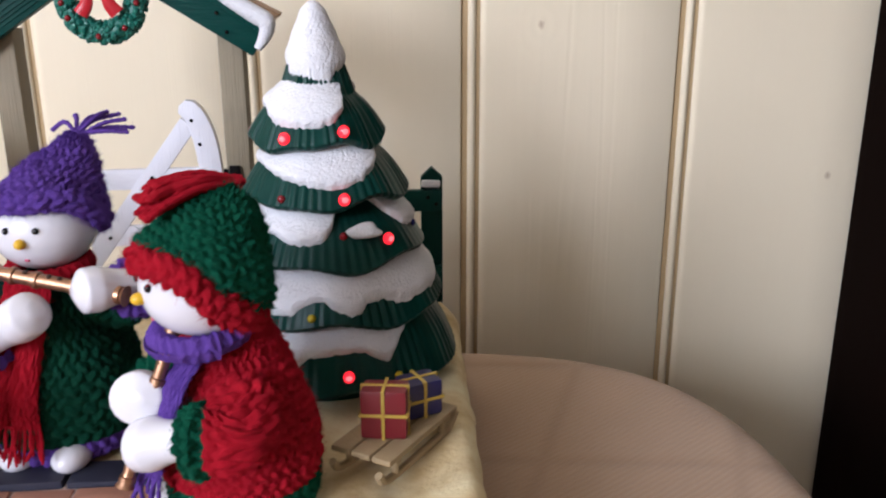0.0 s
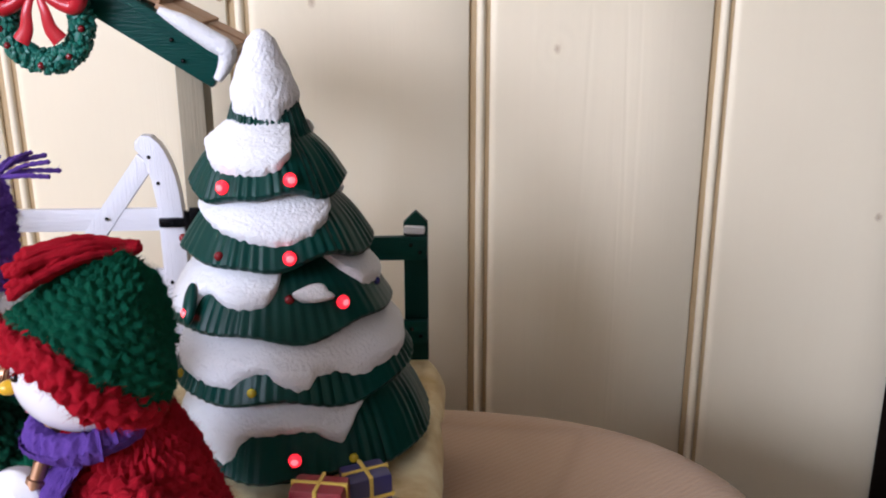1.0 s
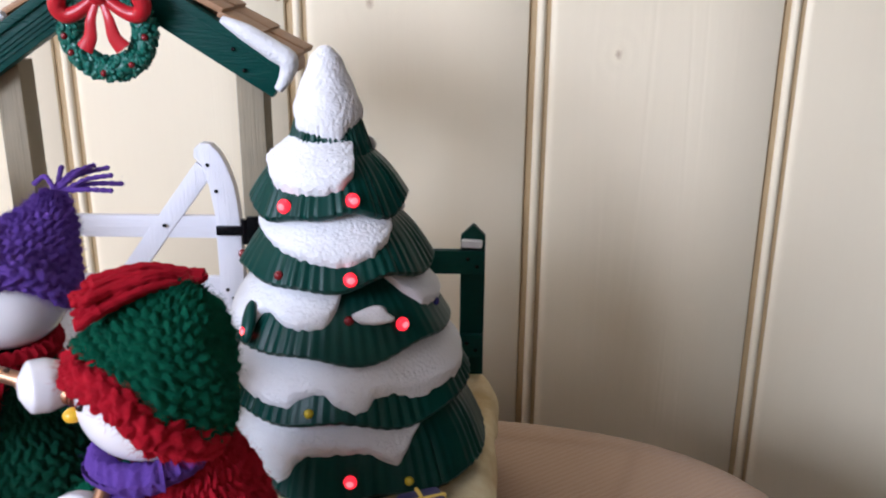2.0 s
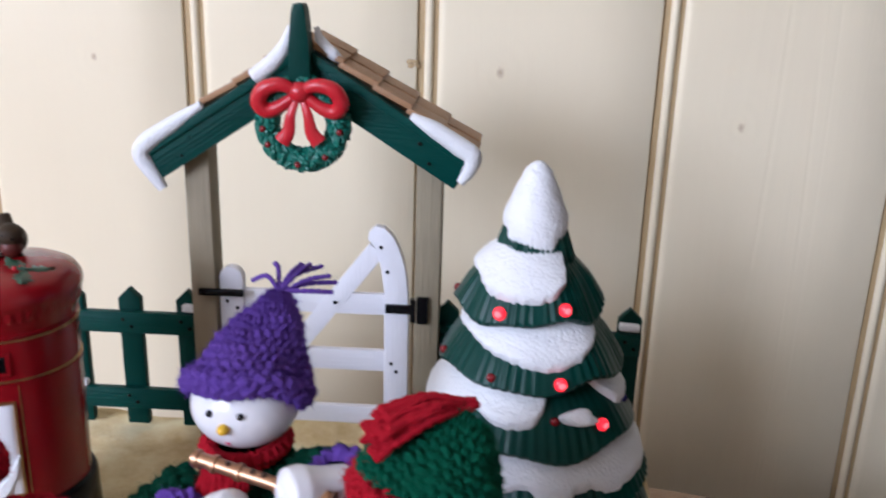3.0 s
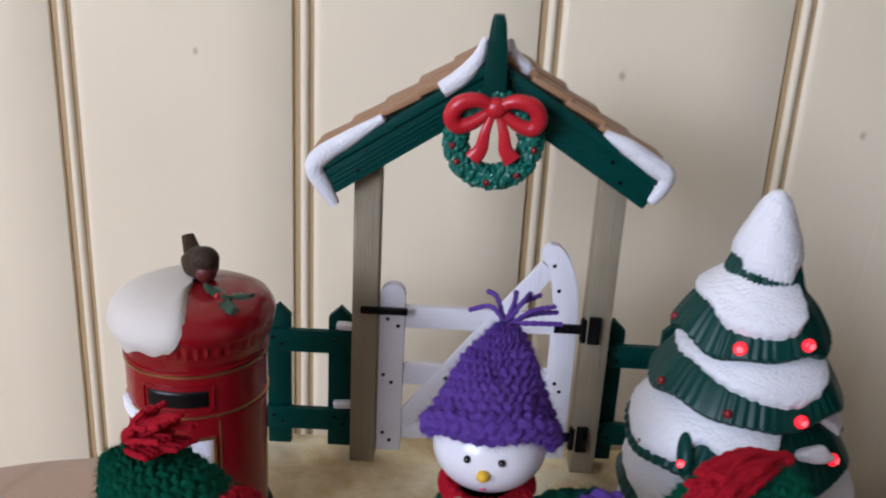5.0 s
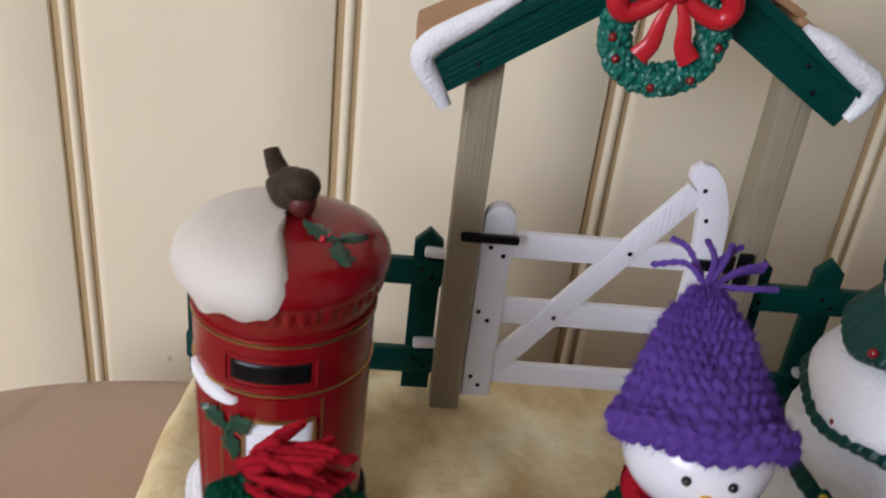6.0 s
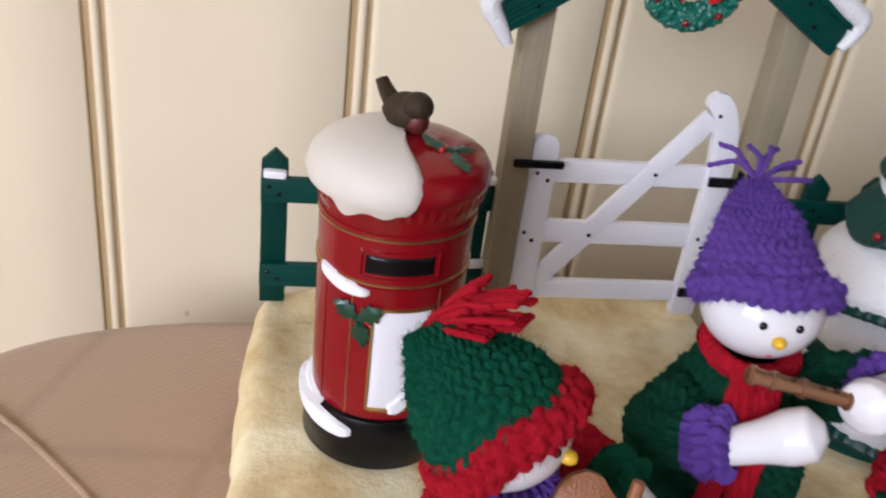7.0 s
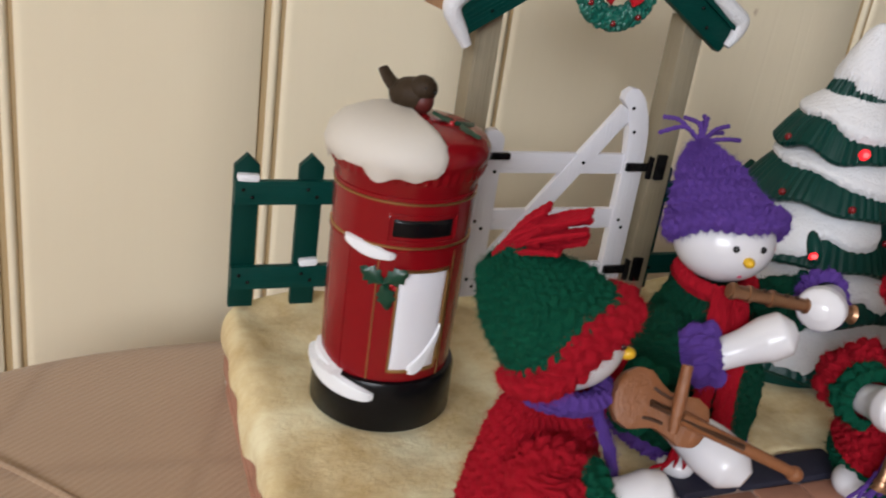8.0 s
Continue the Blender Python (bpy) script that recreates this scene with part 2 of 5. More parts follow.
class Acc:
    """Collects pieces of one mesh, each with its material slot."""

    def __init__(self):
        self.v, self.f, self.m, self.n, self.mats = [], [], [], 0, []

    def slot(self, mat):
        if mat not in self.mats:
            self.mats.append(mat)
        return self.mats.index(mat)

    def raw(self, verts, faces, mat):
        s = self.slot(mat)
        verts = np.asarray(verts, float).reshape(-1, 3)
        self.v.append(verts)
        self.f += [tuple(i + self.n for i in f) for f in faces]
        self.m += [s] * len(faces)
        self.n += len(verts)

    def grid(self, p, mat, wrap=True, caps=(False, False)):
        """p: rows x columns x 3; wrap closes the columns."""
        r, c = p.shape[:2]
        a = np.arange(r * c).reshape(r, c)
        nxt = np.roll(a, -1, 1) if wrap else a[:, 1:]
        cur = a if wrap else a[:, :-1]
        q = np.stack([cur[:-1], nxt[:-1], nxt[1:], cur[1:]], -1).reshape(-1, 4)
        faces = [tuple(x) for x in q.tolist()]
        if caps[0]:
            faces.append(tuple(reversed(a[0].tolist())))
        if caps[1]:
            faces.append(tuple(a[-1].tolist()))
        self.raw(p.reshape(-1, 3), faces, mat)

    def tube(self, pts, rad, mat, sides=8, flat=1.0, steps=None, up=(0, 0, 1)):
        """A smooth tube through pts; rad: one radius or one a point; flat squeezes it along its own up."""
        pts = np.asarray(pts, float)
        rad = np.full(len(pts), rad) if np.isscalar(rad) else np.asarray(rad, float)
        if steps:
            pts, rad = spline(pts, steps), np.interp(np.linspace(0, 1, steps), np.linspace(0, 1, len(rad)), rad)
        d = np.gradient(pts, axis=0)
        d /= np.linalg.norm(d, axis=1)[:, None] + 1e-12
        u = np.tile(np.asarray(up, float), (len(pts), 1))
        side = np.cross(d, u)
        bad = np.linalg.norm(side, axis=1) < 1e-3
        side[bad] = np.cross(d[bad], (1, 0.2, 0))
        side /= np.linalg.norm(side, axis=1)[:, None]
        top = np.cross(side, d)
        a = np.linspace(0, 2 * np.pi, sides, endpoint=False)
        p = pts[:, None] + rad[:, None, None] * (np.cos(a)[None, :, None] * side[:, None] + flat * np.sin(a)[None, :, None] * top[:, None])
        self.grid(p, mat, True, (True, True))

    def ball(self, c, r, mat, nu=20, nv=12, turn=None, lump=0.0, seed=0):
        r = np.full(3, r) if np.isscalar(r) else np.asarray(r, float)
        th, ph = np.linspace(0, 2 * np.pi, nu, endpoint=False), np.linspace(0.03, np.pi - 0.03, nv)
        p = np.stack([np.sin(ph)[:, None] * np.cos(th), np.sin(ph)[:, None] * np.sin(th), -np.cos(ph)[:, None] + 0 * th], -1)
        if lump:
            g = np.random.RandomState(seed)
            k, o = g.normal(size=(4, 3)) * 2.2, g.rand(4) * 6
            p *= 1 + lump * np.sin(p @ k.T + o).mean(-1)[..., None] * 2
        p = p * r
        if turn is not None:
            p = p @ np.array(turn.to_3x3()).T
        self.grid(p + np.asarray(c), mat, True, (True, True))

    def box(self, c, s, mat, turn=None, bevel=0.0):
        bm = bmesh.new()
        bmesh.ops.create_cube(bm, size=1, matrix=Matrix.Diagonal((*s, 1)))
        if bevel:
            bmesh.ops.bevel(bm, geom=bm.edges[:], offset=bevel, segments=2, affect="EDGES", profile=0.6)
        m = Matrix.Translation(c) @ (turn.to_4x4() if turn is not None else Matrix())
        bm.transform(m)
        bm.verts.index_update()
        self.raw([tuple(v.co) for v in bm.verts], [tuple(v.index for v in f.verts) for f in bm.faces], mat)
        bm.free()

    def prism(self, outline, y0, y1, mat, bevel=0.0):
        """An outline in x, z (anticlockwise from the front), from y0 (front) to y1."""
        bm = bmesh.new()
        front = [bm.verts.new((x, y0, z)) for x, z in outline]
        f = bm.faces.new(front)
        back = bmesh.ops.extrude_face_region(bm, geom=[f])["geom"]
        bmesh.ops.translate(bm, verts=[v for v in back if isinstance(v, bmesh.types.BMVert)], vec=(0, y1 - y0, 0))
        bmesh.ops.recalc_face_normals(bm, faces=bm.faces[:])
        if bevel:
            bmesh.ops.bevel(bm, geom=[e for e in bm.edges], offset=bevel, segments=2, affect="EDGES", profile=0.6)
        bm.verts.index_update()
        self.raw([tuple(v.co) for v in bm.verts], [tuple(v.index for v in f.verts) for f in bm.faces], mat)
        bm.free()

    def mesh(self, name, smooth=True):
        me = bpy.data.meshes.new(name)
        me.from_pydata(np.concatenate(self.v).tolist(), [], self.f)
        for m in self.mats:
            me.materials.append(m)
        me.polygons.foreach_set("material_index", self.m)
        me.polygons.foreach_set("use_smooth", [smooth] * len(self.f))
        me.update()
        if smooth:
            me.set_sharp_from_angle(angle=radians(42))
        return me


def spline(pts, steps):
    """A smooth line of that many points through pts."""
    pts = np.asarray(pts, float)
    if len(pts) < 3:
        s = np.linspace(0, 1, steps)[:, None]
        return pts[0] * (1 - s) + pts[-1] * s
    ext = np.vstack([2 * pts[0] - pts[1], pts, 2 * pts[-1] - pts[-2]])
    out = []
    for s in np.linspace(0, len(pts) - 1, steps):
        i = min(int(s), len(pts) - 2)
        u = s - i
        a, b, c, d = ext[i : i + 4]
        out.append(0.5 * (2 * b + (c - a) * u + (2 * a - 5 * b + 4 * c - d) * u * u + (3 * b - a - 3 * c + d) * u**3))
    return np.array(out)


def thing(name, at, label, category, group="", kind=""):
    ob = new(name)
    ob.empty_display_size = 0.01
    ob.location = at
    WORLD[ob.name] = Matrix.Translation(at)
    return tagged(ob, label, category, group, kind)


def part(name, acc, parent, label="", smooth=True):
    me = acc if isinstance(acc, bpy.types.Mesh) else acc.mesh(name, smooth)
    ob = new(name, me)
    ob.parent = parent
    ob.matrix_parent_inverse = WORLD[parent.name].inverted()
    WORLD[ob.name] = Matrix()
    return tagged(ob, label)


def piece(name, me, parent, m):
    """A piece that shares its mesh, at the pose m."""
    ob = new(name, me)
    ob.parent = parent
    ob.matrix_parent_inverse = WORLD[parent.name].inverted()
    ob.matrix_basis = m
    WORLD[ob.name] = m
    return ob


def single(name, acc, label, category, kind="", group="", smooth=True):
    ob = new(name, acc.mesh(name, smooth))
    WORLD[ob.name] = Matrix()
    return tagged(ob, label, category, group, kind)


def box_part(name, c, s, mat, parent, bevel=0.0006, turn=None, label=""):
    a = Acc()
    a.box(c, s, mat, turn, bevel)
    return part(name, a, parent, label)


def ring(r, z, n=64, c=(0, 0)):
    a = np.linspace(0, 2 * np.pi, n, endpoint=False)
    return np.stack([c[0] + r * np.cos(a), c[1] + r * np.sin(a), np.full(n, z)], -1)


def lathe(profile, c, n=64):
    return np.stack([ring(r, z, n, c) for r, z in profile])


# ---- the room ----
def slab(name, x0, x1, y0, y1, z0, z1, mat, label, category, kind="structure"):
    a = Acc()
    a.box(((x0 + x1) / 2, (y0 + y1) / 2, (z0 + z1) / 2), (x1 - x0, y1 - y0, z1 - z0), mat)
    return single(name, a, label, category, kind, smooth=False)


X0, X1, Y0, Y1 = ROOM_X0, ROOM_X1, ROOM_Y0, ROOM_Y1
slab("floor", X0, X1, Y0, Y1 + 0.1, FLOOR - 0.1, FLOOR, M_CARPET, "brown carpeted floor of the room", "floor")
slab("ceiling", X0, X1, Y0, Y1 + 0.1, CEIL, CEIL + 0.1, M_CEIL, "plain white painted ceiling", "ceiling")
slab("wall_west", X0 - 0.1, X0, Y0 - 0.1, Y1 + 0.1, FLOOR, CEIL, M_ROOM, "plain cream painted side wall", "wall")
slab("wall_east", X1, X1 + 0.1, Y0 - 0.1, Y1 + 0.1, FLOOR, CEIL, M_ROOM, "plain cream painted side wall", "wall")
a = Acc()
for x0, x1, z0, z1 in ((X0, WIN[0], FLOOR, CEIL), (WIN[1], X1, FLOOR, CEIL), (WIN[0], WIN[1], FLOOR, WIN[2]), (WIN[0], WIN[1], WIN[3], CEIL)):
    a.box(((x0 + x1) / 2, Y0 - 0.05, (z0 + z1) / 2), (x1 - x0, 0.1, z1 - z0), M_ROOM)
single("wall_south", a, "cream painted wall with a window opening", "wall", "structure", smooth=False)
win = thing("window_1", ((WIN[0] + WIN[1]) / 2, Y0 - 0.07, WIN[2]), "white framed window letting in daylight", "window", kind="structure")
wm = (WIN[0] + WIN[1]) / 2
for c, s in (((wm, Y0 - 0.07, WIN[2] + 0.025), (WIN[1] - WIN[0], 0.05, 0.05)), ((wm, Y0 - 0.07, WIN[3] - 0.025), (WIN[1] - WIN[0], 0.05, 0.05)), ((WIN[0] + 0.025, Y0 - 0.07, 1.30), (0.05, 0.05, 1.30)), ((WIN[1] - 0.025, Y0 - 0.07, 1.30), (0.05, 0.05, 1.30))):
    box_part("window_frame", c, s, M_FRAME, win, 0.004)

# north wall of cream boards with a double bead at every joint
PITCH, JOINT = 0.1431, -0.2425
wall = thing("wall_north", (0, Y1, FLOOR), "cream painted tongue-and-groove pine board wall", "wall", kind="structure")
a = Acc()
a.box(((X0 + X1) / 2, Y1 + 0.0524, (FLOOR + CEIL) / 2), (X1 - X0, 0.1, CEIL - FLOOR), M_OCHRE)
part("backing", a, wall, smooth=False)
# across one board, from the open groove: bead, shallow groove, eased edge, flat face
BEAD = [(0.0021, 0.0030), (0.0022, 0.0018), (0.0028, 0.0007), (0.0038, 0.0), (0.0050, -0.0003), (0.0062, 0.0), (0.0071, 0.0008), (0.0076, 0.0018)]
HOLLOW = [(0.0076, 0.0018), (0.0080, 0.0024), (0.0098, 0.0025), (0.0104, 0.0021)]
FACE = [(0.0104, 0.0021), (0.0112, 0.0013), (0.0124, 0.0005), (0.0140, 0.0001), (0.0155, 0.0), (0.05, 0.0), (0.10, 0.0), (PITCH - 0.0030, 0.0), (PITCH - 0.0024, 0.0004), (PITCH - 0.0021, 0.0012), (PITCH - 0.0021, 0.0030)]
a = Acc()
# backing and hollow take a darker ochre than the cream faces
for line, mat in ((FACE, M_WALL), (HOLLOW, M_OCHRE), (BEAD, M_WALL)):
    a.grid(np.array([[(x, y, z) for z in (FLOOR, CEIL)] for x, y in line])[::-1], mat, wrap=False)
board = a.mesh("board")
for k in range(-23, 17):
    piece("board", board, wall, pose(JOINT + PITCH * k, Y1, 0))
a = Acc()
a.ball((0.0400, Y1 + 0.0006, 0.163), (0.0046, 0.0010, 0.0022), M_OCHRE, lump=0.4, seed=4)
a.ball((0.0375, Y1 + 0.0004, 0.1640), (0.0018, 0.0008, 0.0010), M_VIOLIN_DARK, lump=0.4, seed=9)
part("knot", a, wall, "chipped brown knot at a joint")


def build_cabinet():
    root = thing("tall_cabinet", (0.86, -0.09, FLOOR), "tall dark stained wooden cabinet against the board wall", "cabinet")
    box_part("carcass", (0.856, -0.085, 0.62), (0.80, 0.49, 2.20), M_DARKWOOD, root, 0.004)
    box_part("cornice", (0.856, -0.09, 1.735), (0.82, 0.50, 0.03), M_DARKWOOD, root, 0.006)
    for x in (0.655, 1.055):
        door = box_part("cabinet_door", (x, -0.339, 0.62), (0.385, 0.018, 2.12), M_DARKWOOD, root, 0.003)
        a = Acc()
        a.ball((0.83 if x < 0.8 else 0.88, -0.358, 0.55), 0.013, M_BRASS, 16, 10)
        part("knob", a, door, "round brass knob")


build_cabinet()

# ---- the upholstered seat ----
SEAT = (0.008, -0.200, -0.046)
HALF = (0.332, 0.286)


def squircle(n, count):
    t = np.linspace(0, 2 * np.pi, count, endpoint=False)
    c, s = np.cos(t), np.sin(t)
    k = (np.abs(c) ** n + np.abs(s) ** n) ** (-1 / n)
    return c * k, s * k


def seat_top(f):
    return SEAT[2] - 0.004 * f**3.0


def build_seat():
    root = thing("upholstered_stool", (SEAT[0], SEAT[1], FLOOR), "beige ribbed cloth upholstered stool with rounded corners", "stool")
    a = Acc()
    cx, cy = squircle(4.6, 160)
    rows = []
    for f in np.linspace(0.02, 0.90, 40):
        w = seat_top(f) + 0.0012 * np.sin(9 * cx * f + 3) * np.sin(7 * cy * f)
        rows.append(np.stack([SEAT[0] + cx * f * HALF[0], SEAT[1] + cy * f * HALF[1], w], -1))
    z0 = seat_top(0.9)
    for q in np.linspace(0.15, 1, 12):
        g = 0.9 + 0.1 * math.sin(q * math.pi / 2)
        rows.append(np.stack([SEAT[0] + cx * g * HALF[0], SEAT[1] + cy * g * HALF[1], np.full(160, z0 - 0.045 * (1 - math.cos(q * math.pi / 2)))], -1))
    for g, z in ((0.995, z0 - 0.09), (0.97, z0 - 0.12), (0.95, z0 - 0.13)):
        rows.append(np.stack([SEAT[0] + cx * g * HALF[0], SEAT[1] + cy * g * HALF[1], np.full(160, z)], -1))
    a.grid(np.array(rows), M_CLOTH, True, (True, True))
    cushion = part("cushion", a, root)
    for path in ([(-0.262, 0.0), (-0.215, -0.045), (-0.165, -0.105), (-0.13, -0.17)], [(-0.27, -0.09), (-0.235, -0.12), (-0.215, -0.16)]):
        a = Acc()
        line = spline([(x, y, 0) for x, y in path], 40)
        for p in line:
            f = (abs((p[0] - SEAT[0]) / HALF[0]) ** 4.6 + abs((p[1] - SEAT[1]) / HALF[1]) ** 4.6) ** (1 / 4.6)
            p[2] = seat_top(min(f, 0.9)) - max(0, f - 0.9) * 0.1 + 0.0004
        a.tube(line, 0.0016, M_CLOTH, 8, 0.6)
        part("seam", a, cushion, "stitched seam")
    a = Acc()
    rows = [np.stack([SEAT[0] + cx * 0.9 * HALF[0], SEAT[1] + cy * 0.9 * HALF[1], np.full(160, z)], -1) for z in (z0 - 0.12, FLOOR)]
    a.grid(np.array(rows), M_CLOTH, True, (True, True))
    part("skirt", a, root)


build_seat()

# ---- the ornament: a snowy base ----
LEAN_X = 0.015
_mesh, _piece = Acc.mesh, piece


def leaning_mesh(self, name, smooth=True):
    """The ornament sits a little askew on the soft seat: it rises towards +x."""
    for v in self.v:
        v[:, 2] += LEAN_X * v[:, 0]
    return _mesh(self, name, smooth)


def leaning_piece(name, me, parent, m):
    """A piece of the ornament, with the ornament's lean."""
    return _piece(name, me, parent, Matrix.Translation((0, 0, LEAN_X * m.translation.x)) @ m)


Acc.mesh = leaning_mesh
BX0, BX1, BY0, BY1 = -0.142, 0.172, -0.212, 0.025


def hills(x, y):
    return 0.0012 * np.sin(55 * x + 1) * np.sin(61 * y) + 0.0008 * np.sin(120 * x + 40 * y) + 0.0006 * np.sin(210 * y - 90 * x)


def build_base():
    root = thing("brick_plinth", (0.015, -0.09, -0.047), "pink brick plinth under yellowed snow on the seat", "plinth")
    cx, cy = (BX0 + BX1) / 2, (BY0 + BY1) / 2
    hx, hy = (BX1 - BX0) / 2, (BY1 - BY0) / 2
    n = 320
    ux, uy = squircle(15, n)
    th = np.linspace(0, 2 * np.pi, n, endpoint=False)
    wob = 1 + 0.004 * np.sin(9 * th + 1) + 0.003 * np.sin(21 * th + 2) + 0.002 * np.sin(37 * th + 2)
    rows = []
    for f in np.linspace(0.01, 0.955, 70):
        x, y = cx + ux * f * hx, cy + uy * f * hy
        path = np.clip((0.064 - np.abs(x - 0.012)) / 0.01, 0, 1) * np.clip((-0.133 - y) / 0.004, 0, 1)
        rim = 0.0012 * np.exp(-(((f - 0.94) / 0.05) ** 2))
        rows.append(np.stack([x, y, hills(x, y) - 0.0022 + rim - 0.008 * path], -1))
    for q in np.linspace(0.12, 1, 10):
        f = 0.955 + 0.045 * math.sin(q * math.pi / 2)
        x, y = cx + ux * f * hx * (1 + (wob - 1) * q), cy + uy * f * hy * (1 + (wob - 1) * q)
        drop = (0.010 + 0.003 * np.sin(11 * th) + 0.002 * np.sin(23 * th + 2)) * (1 - math.cos(q * math.pi / 2))
        path = np.clip((0.064 - np.abs(x - 0.012)) / 0.01, 0, 1) * np.clip((-0.133 - y) / 0.004, 0, 1)
        rows.append(np.stack([x, y, hills(x, y) - 0.0022 - drop + 0.001 * (1 - q) - 0.008 * path], -1))
    x, y = cx + ux * hx * 0.975, cy + uy * hy * 0.975
    rows.append(np.stack([x, y, np.full(n, -0.018)], -1))
    rows = np.array(rows)
    a = Acc()
    a.grid(rows, M_BASE, True, (True, False))
    part("snow", a, root, "yellowed cream snow layer")
    a = Acc()
    a.box((cx, cy, -0.0295), (2 * hx - 0.012, 2 * hy - 0.012, 0.039), M_JOINT, bevel=0.002)
    body = part("plinth", a, root, "pink brick sides")
    a = Acc()
    a.box((0, 0, 0), (0.0012, 0.0205, 0.0078), M_BRICK, bevel=0.0004)
    brick = a.mesh("brick")
    for side in (BX0 + 0.0056, BX1 - 0.0056):
        for r in range(4):
            for k in range(11):
                y = BY0 + 0.016 + 0.0215 * k + (r % 2) * 0.0105
                if y < BY1 - 0.014:
                    leaning_piece("brick", brick, root, pose(side, y, -0.0435 + 0.0089 * r))
    a = Acc()
    a.box((0.012, -0.1720, -0.0078), (0.124, 0.072, 0.010), M_JOINT, bevel=0.001)
    part("mortar_bed", a, root, "pale mortar between the stones")
    a = Acc()
    a.box((0, 0, 0), (0.0245, 0.0150, 0.009), M_KERB, bevel=0.0016)
    stone = a.mesh("kerb_stone")
    for k in range(5):
        leaning_piece("kerb_stone", stone, root, pose(-0.040 + 0.0258 * k, -0.1435, -0.0048 + 0.0003 * (k % 3), 0, 0, (k * 37 % 5) - 2))
    a = Acc()
    a.box((0, 0, 0), (0.0205, 0.0105, 0.007), M_BRICK, bevel=0.001)
    paver = a.mesh("paving_brick")
    for r in range(5):
        for k in range(6):
            leaning_piece("paving_brick", paver, root, pose(-0.042 + 0.0215 * k + (r % 2) * 0.0105 - 0.004, -0.1570 - 0.0112 * r, -0.0052 - 0.0004 * (k % 2)))


build_base()

# ---- screws, fence, gate, gate roof ----
a = Acc()
a.ball((0, 0, 0), (0.0009, 0.0006, 0.0009), M_BLACK, 10, 6)
SCREW = a.mesh("screw")


def screw(x, y, z, parent):
    leaning_piece("screw", SCREW, parent, pose(x, y, z))


def build_fence(name, xs, x0, x1, label, snows):
    root = thing(name, ((x0 + x1) / 2, 0.0085, 0), label, "fence", "fence sides of the gate")
    for i, x in enumerate(xs):
        a = Acc()
        a.prism([(x - 0.0054, 0.001), (x + 0.0054, 0.001), (x + 0.0054, 0.0675), (x, 0.0728), (x - 0.0054, 0.0675)], 0.0066, 0.0108, M_GREEN, 0.0005)
        part("picket", a, root)
    for z in (0.0565, 0.0165):
        a = Acc()
        a.box(((x0 + x1) / 2, 0.0047, z), (x1 - x0, 0.0036, 0.0108), M_GREEN_R, bevel=0.0005)
        part("rail", a, root)
        for x in xs:
            screw(x - 0.002, 0.0028, z + 0.0017, root), screw(x + 0.002, 0.0028, z - 0.0017, root)
    for i, (x, z, w) in enumerate(snows):
        a = Acc()
        a.box((x, 0.0048, z + 0.0006), (2 * w, 0.0042, 0.0034), M_SNOW_FINE, Matrix.Rotation(radians(3 - 6 * (i % 2)), 3, "Y"), 0.0012)
        part("snow", a, root, "white painted snow")


build_fence("fence", (-0.1328, -0.1050, -0.0768, -0.0485), -0.1382, -0.0425, "dark green picket fence with snow patches beside the gate", ((-0.1326, 0.0626, 0.0047), (-0.1040, 0.0226, 0.0042), (-0.0455, 0.0640, 0.0045), (-0.0465, 0.0238, 0.0045)))
build_fence("fence", (0.0752, 0.1028, 0.1305, 0.1590), 0.0722, 0.1642, "dark green picket fence behind the snowy tree", ((0.1585, 0.0642, 0.0047), (0.1045, 0.0226, 0.0042)))


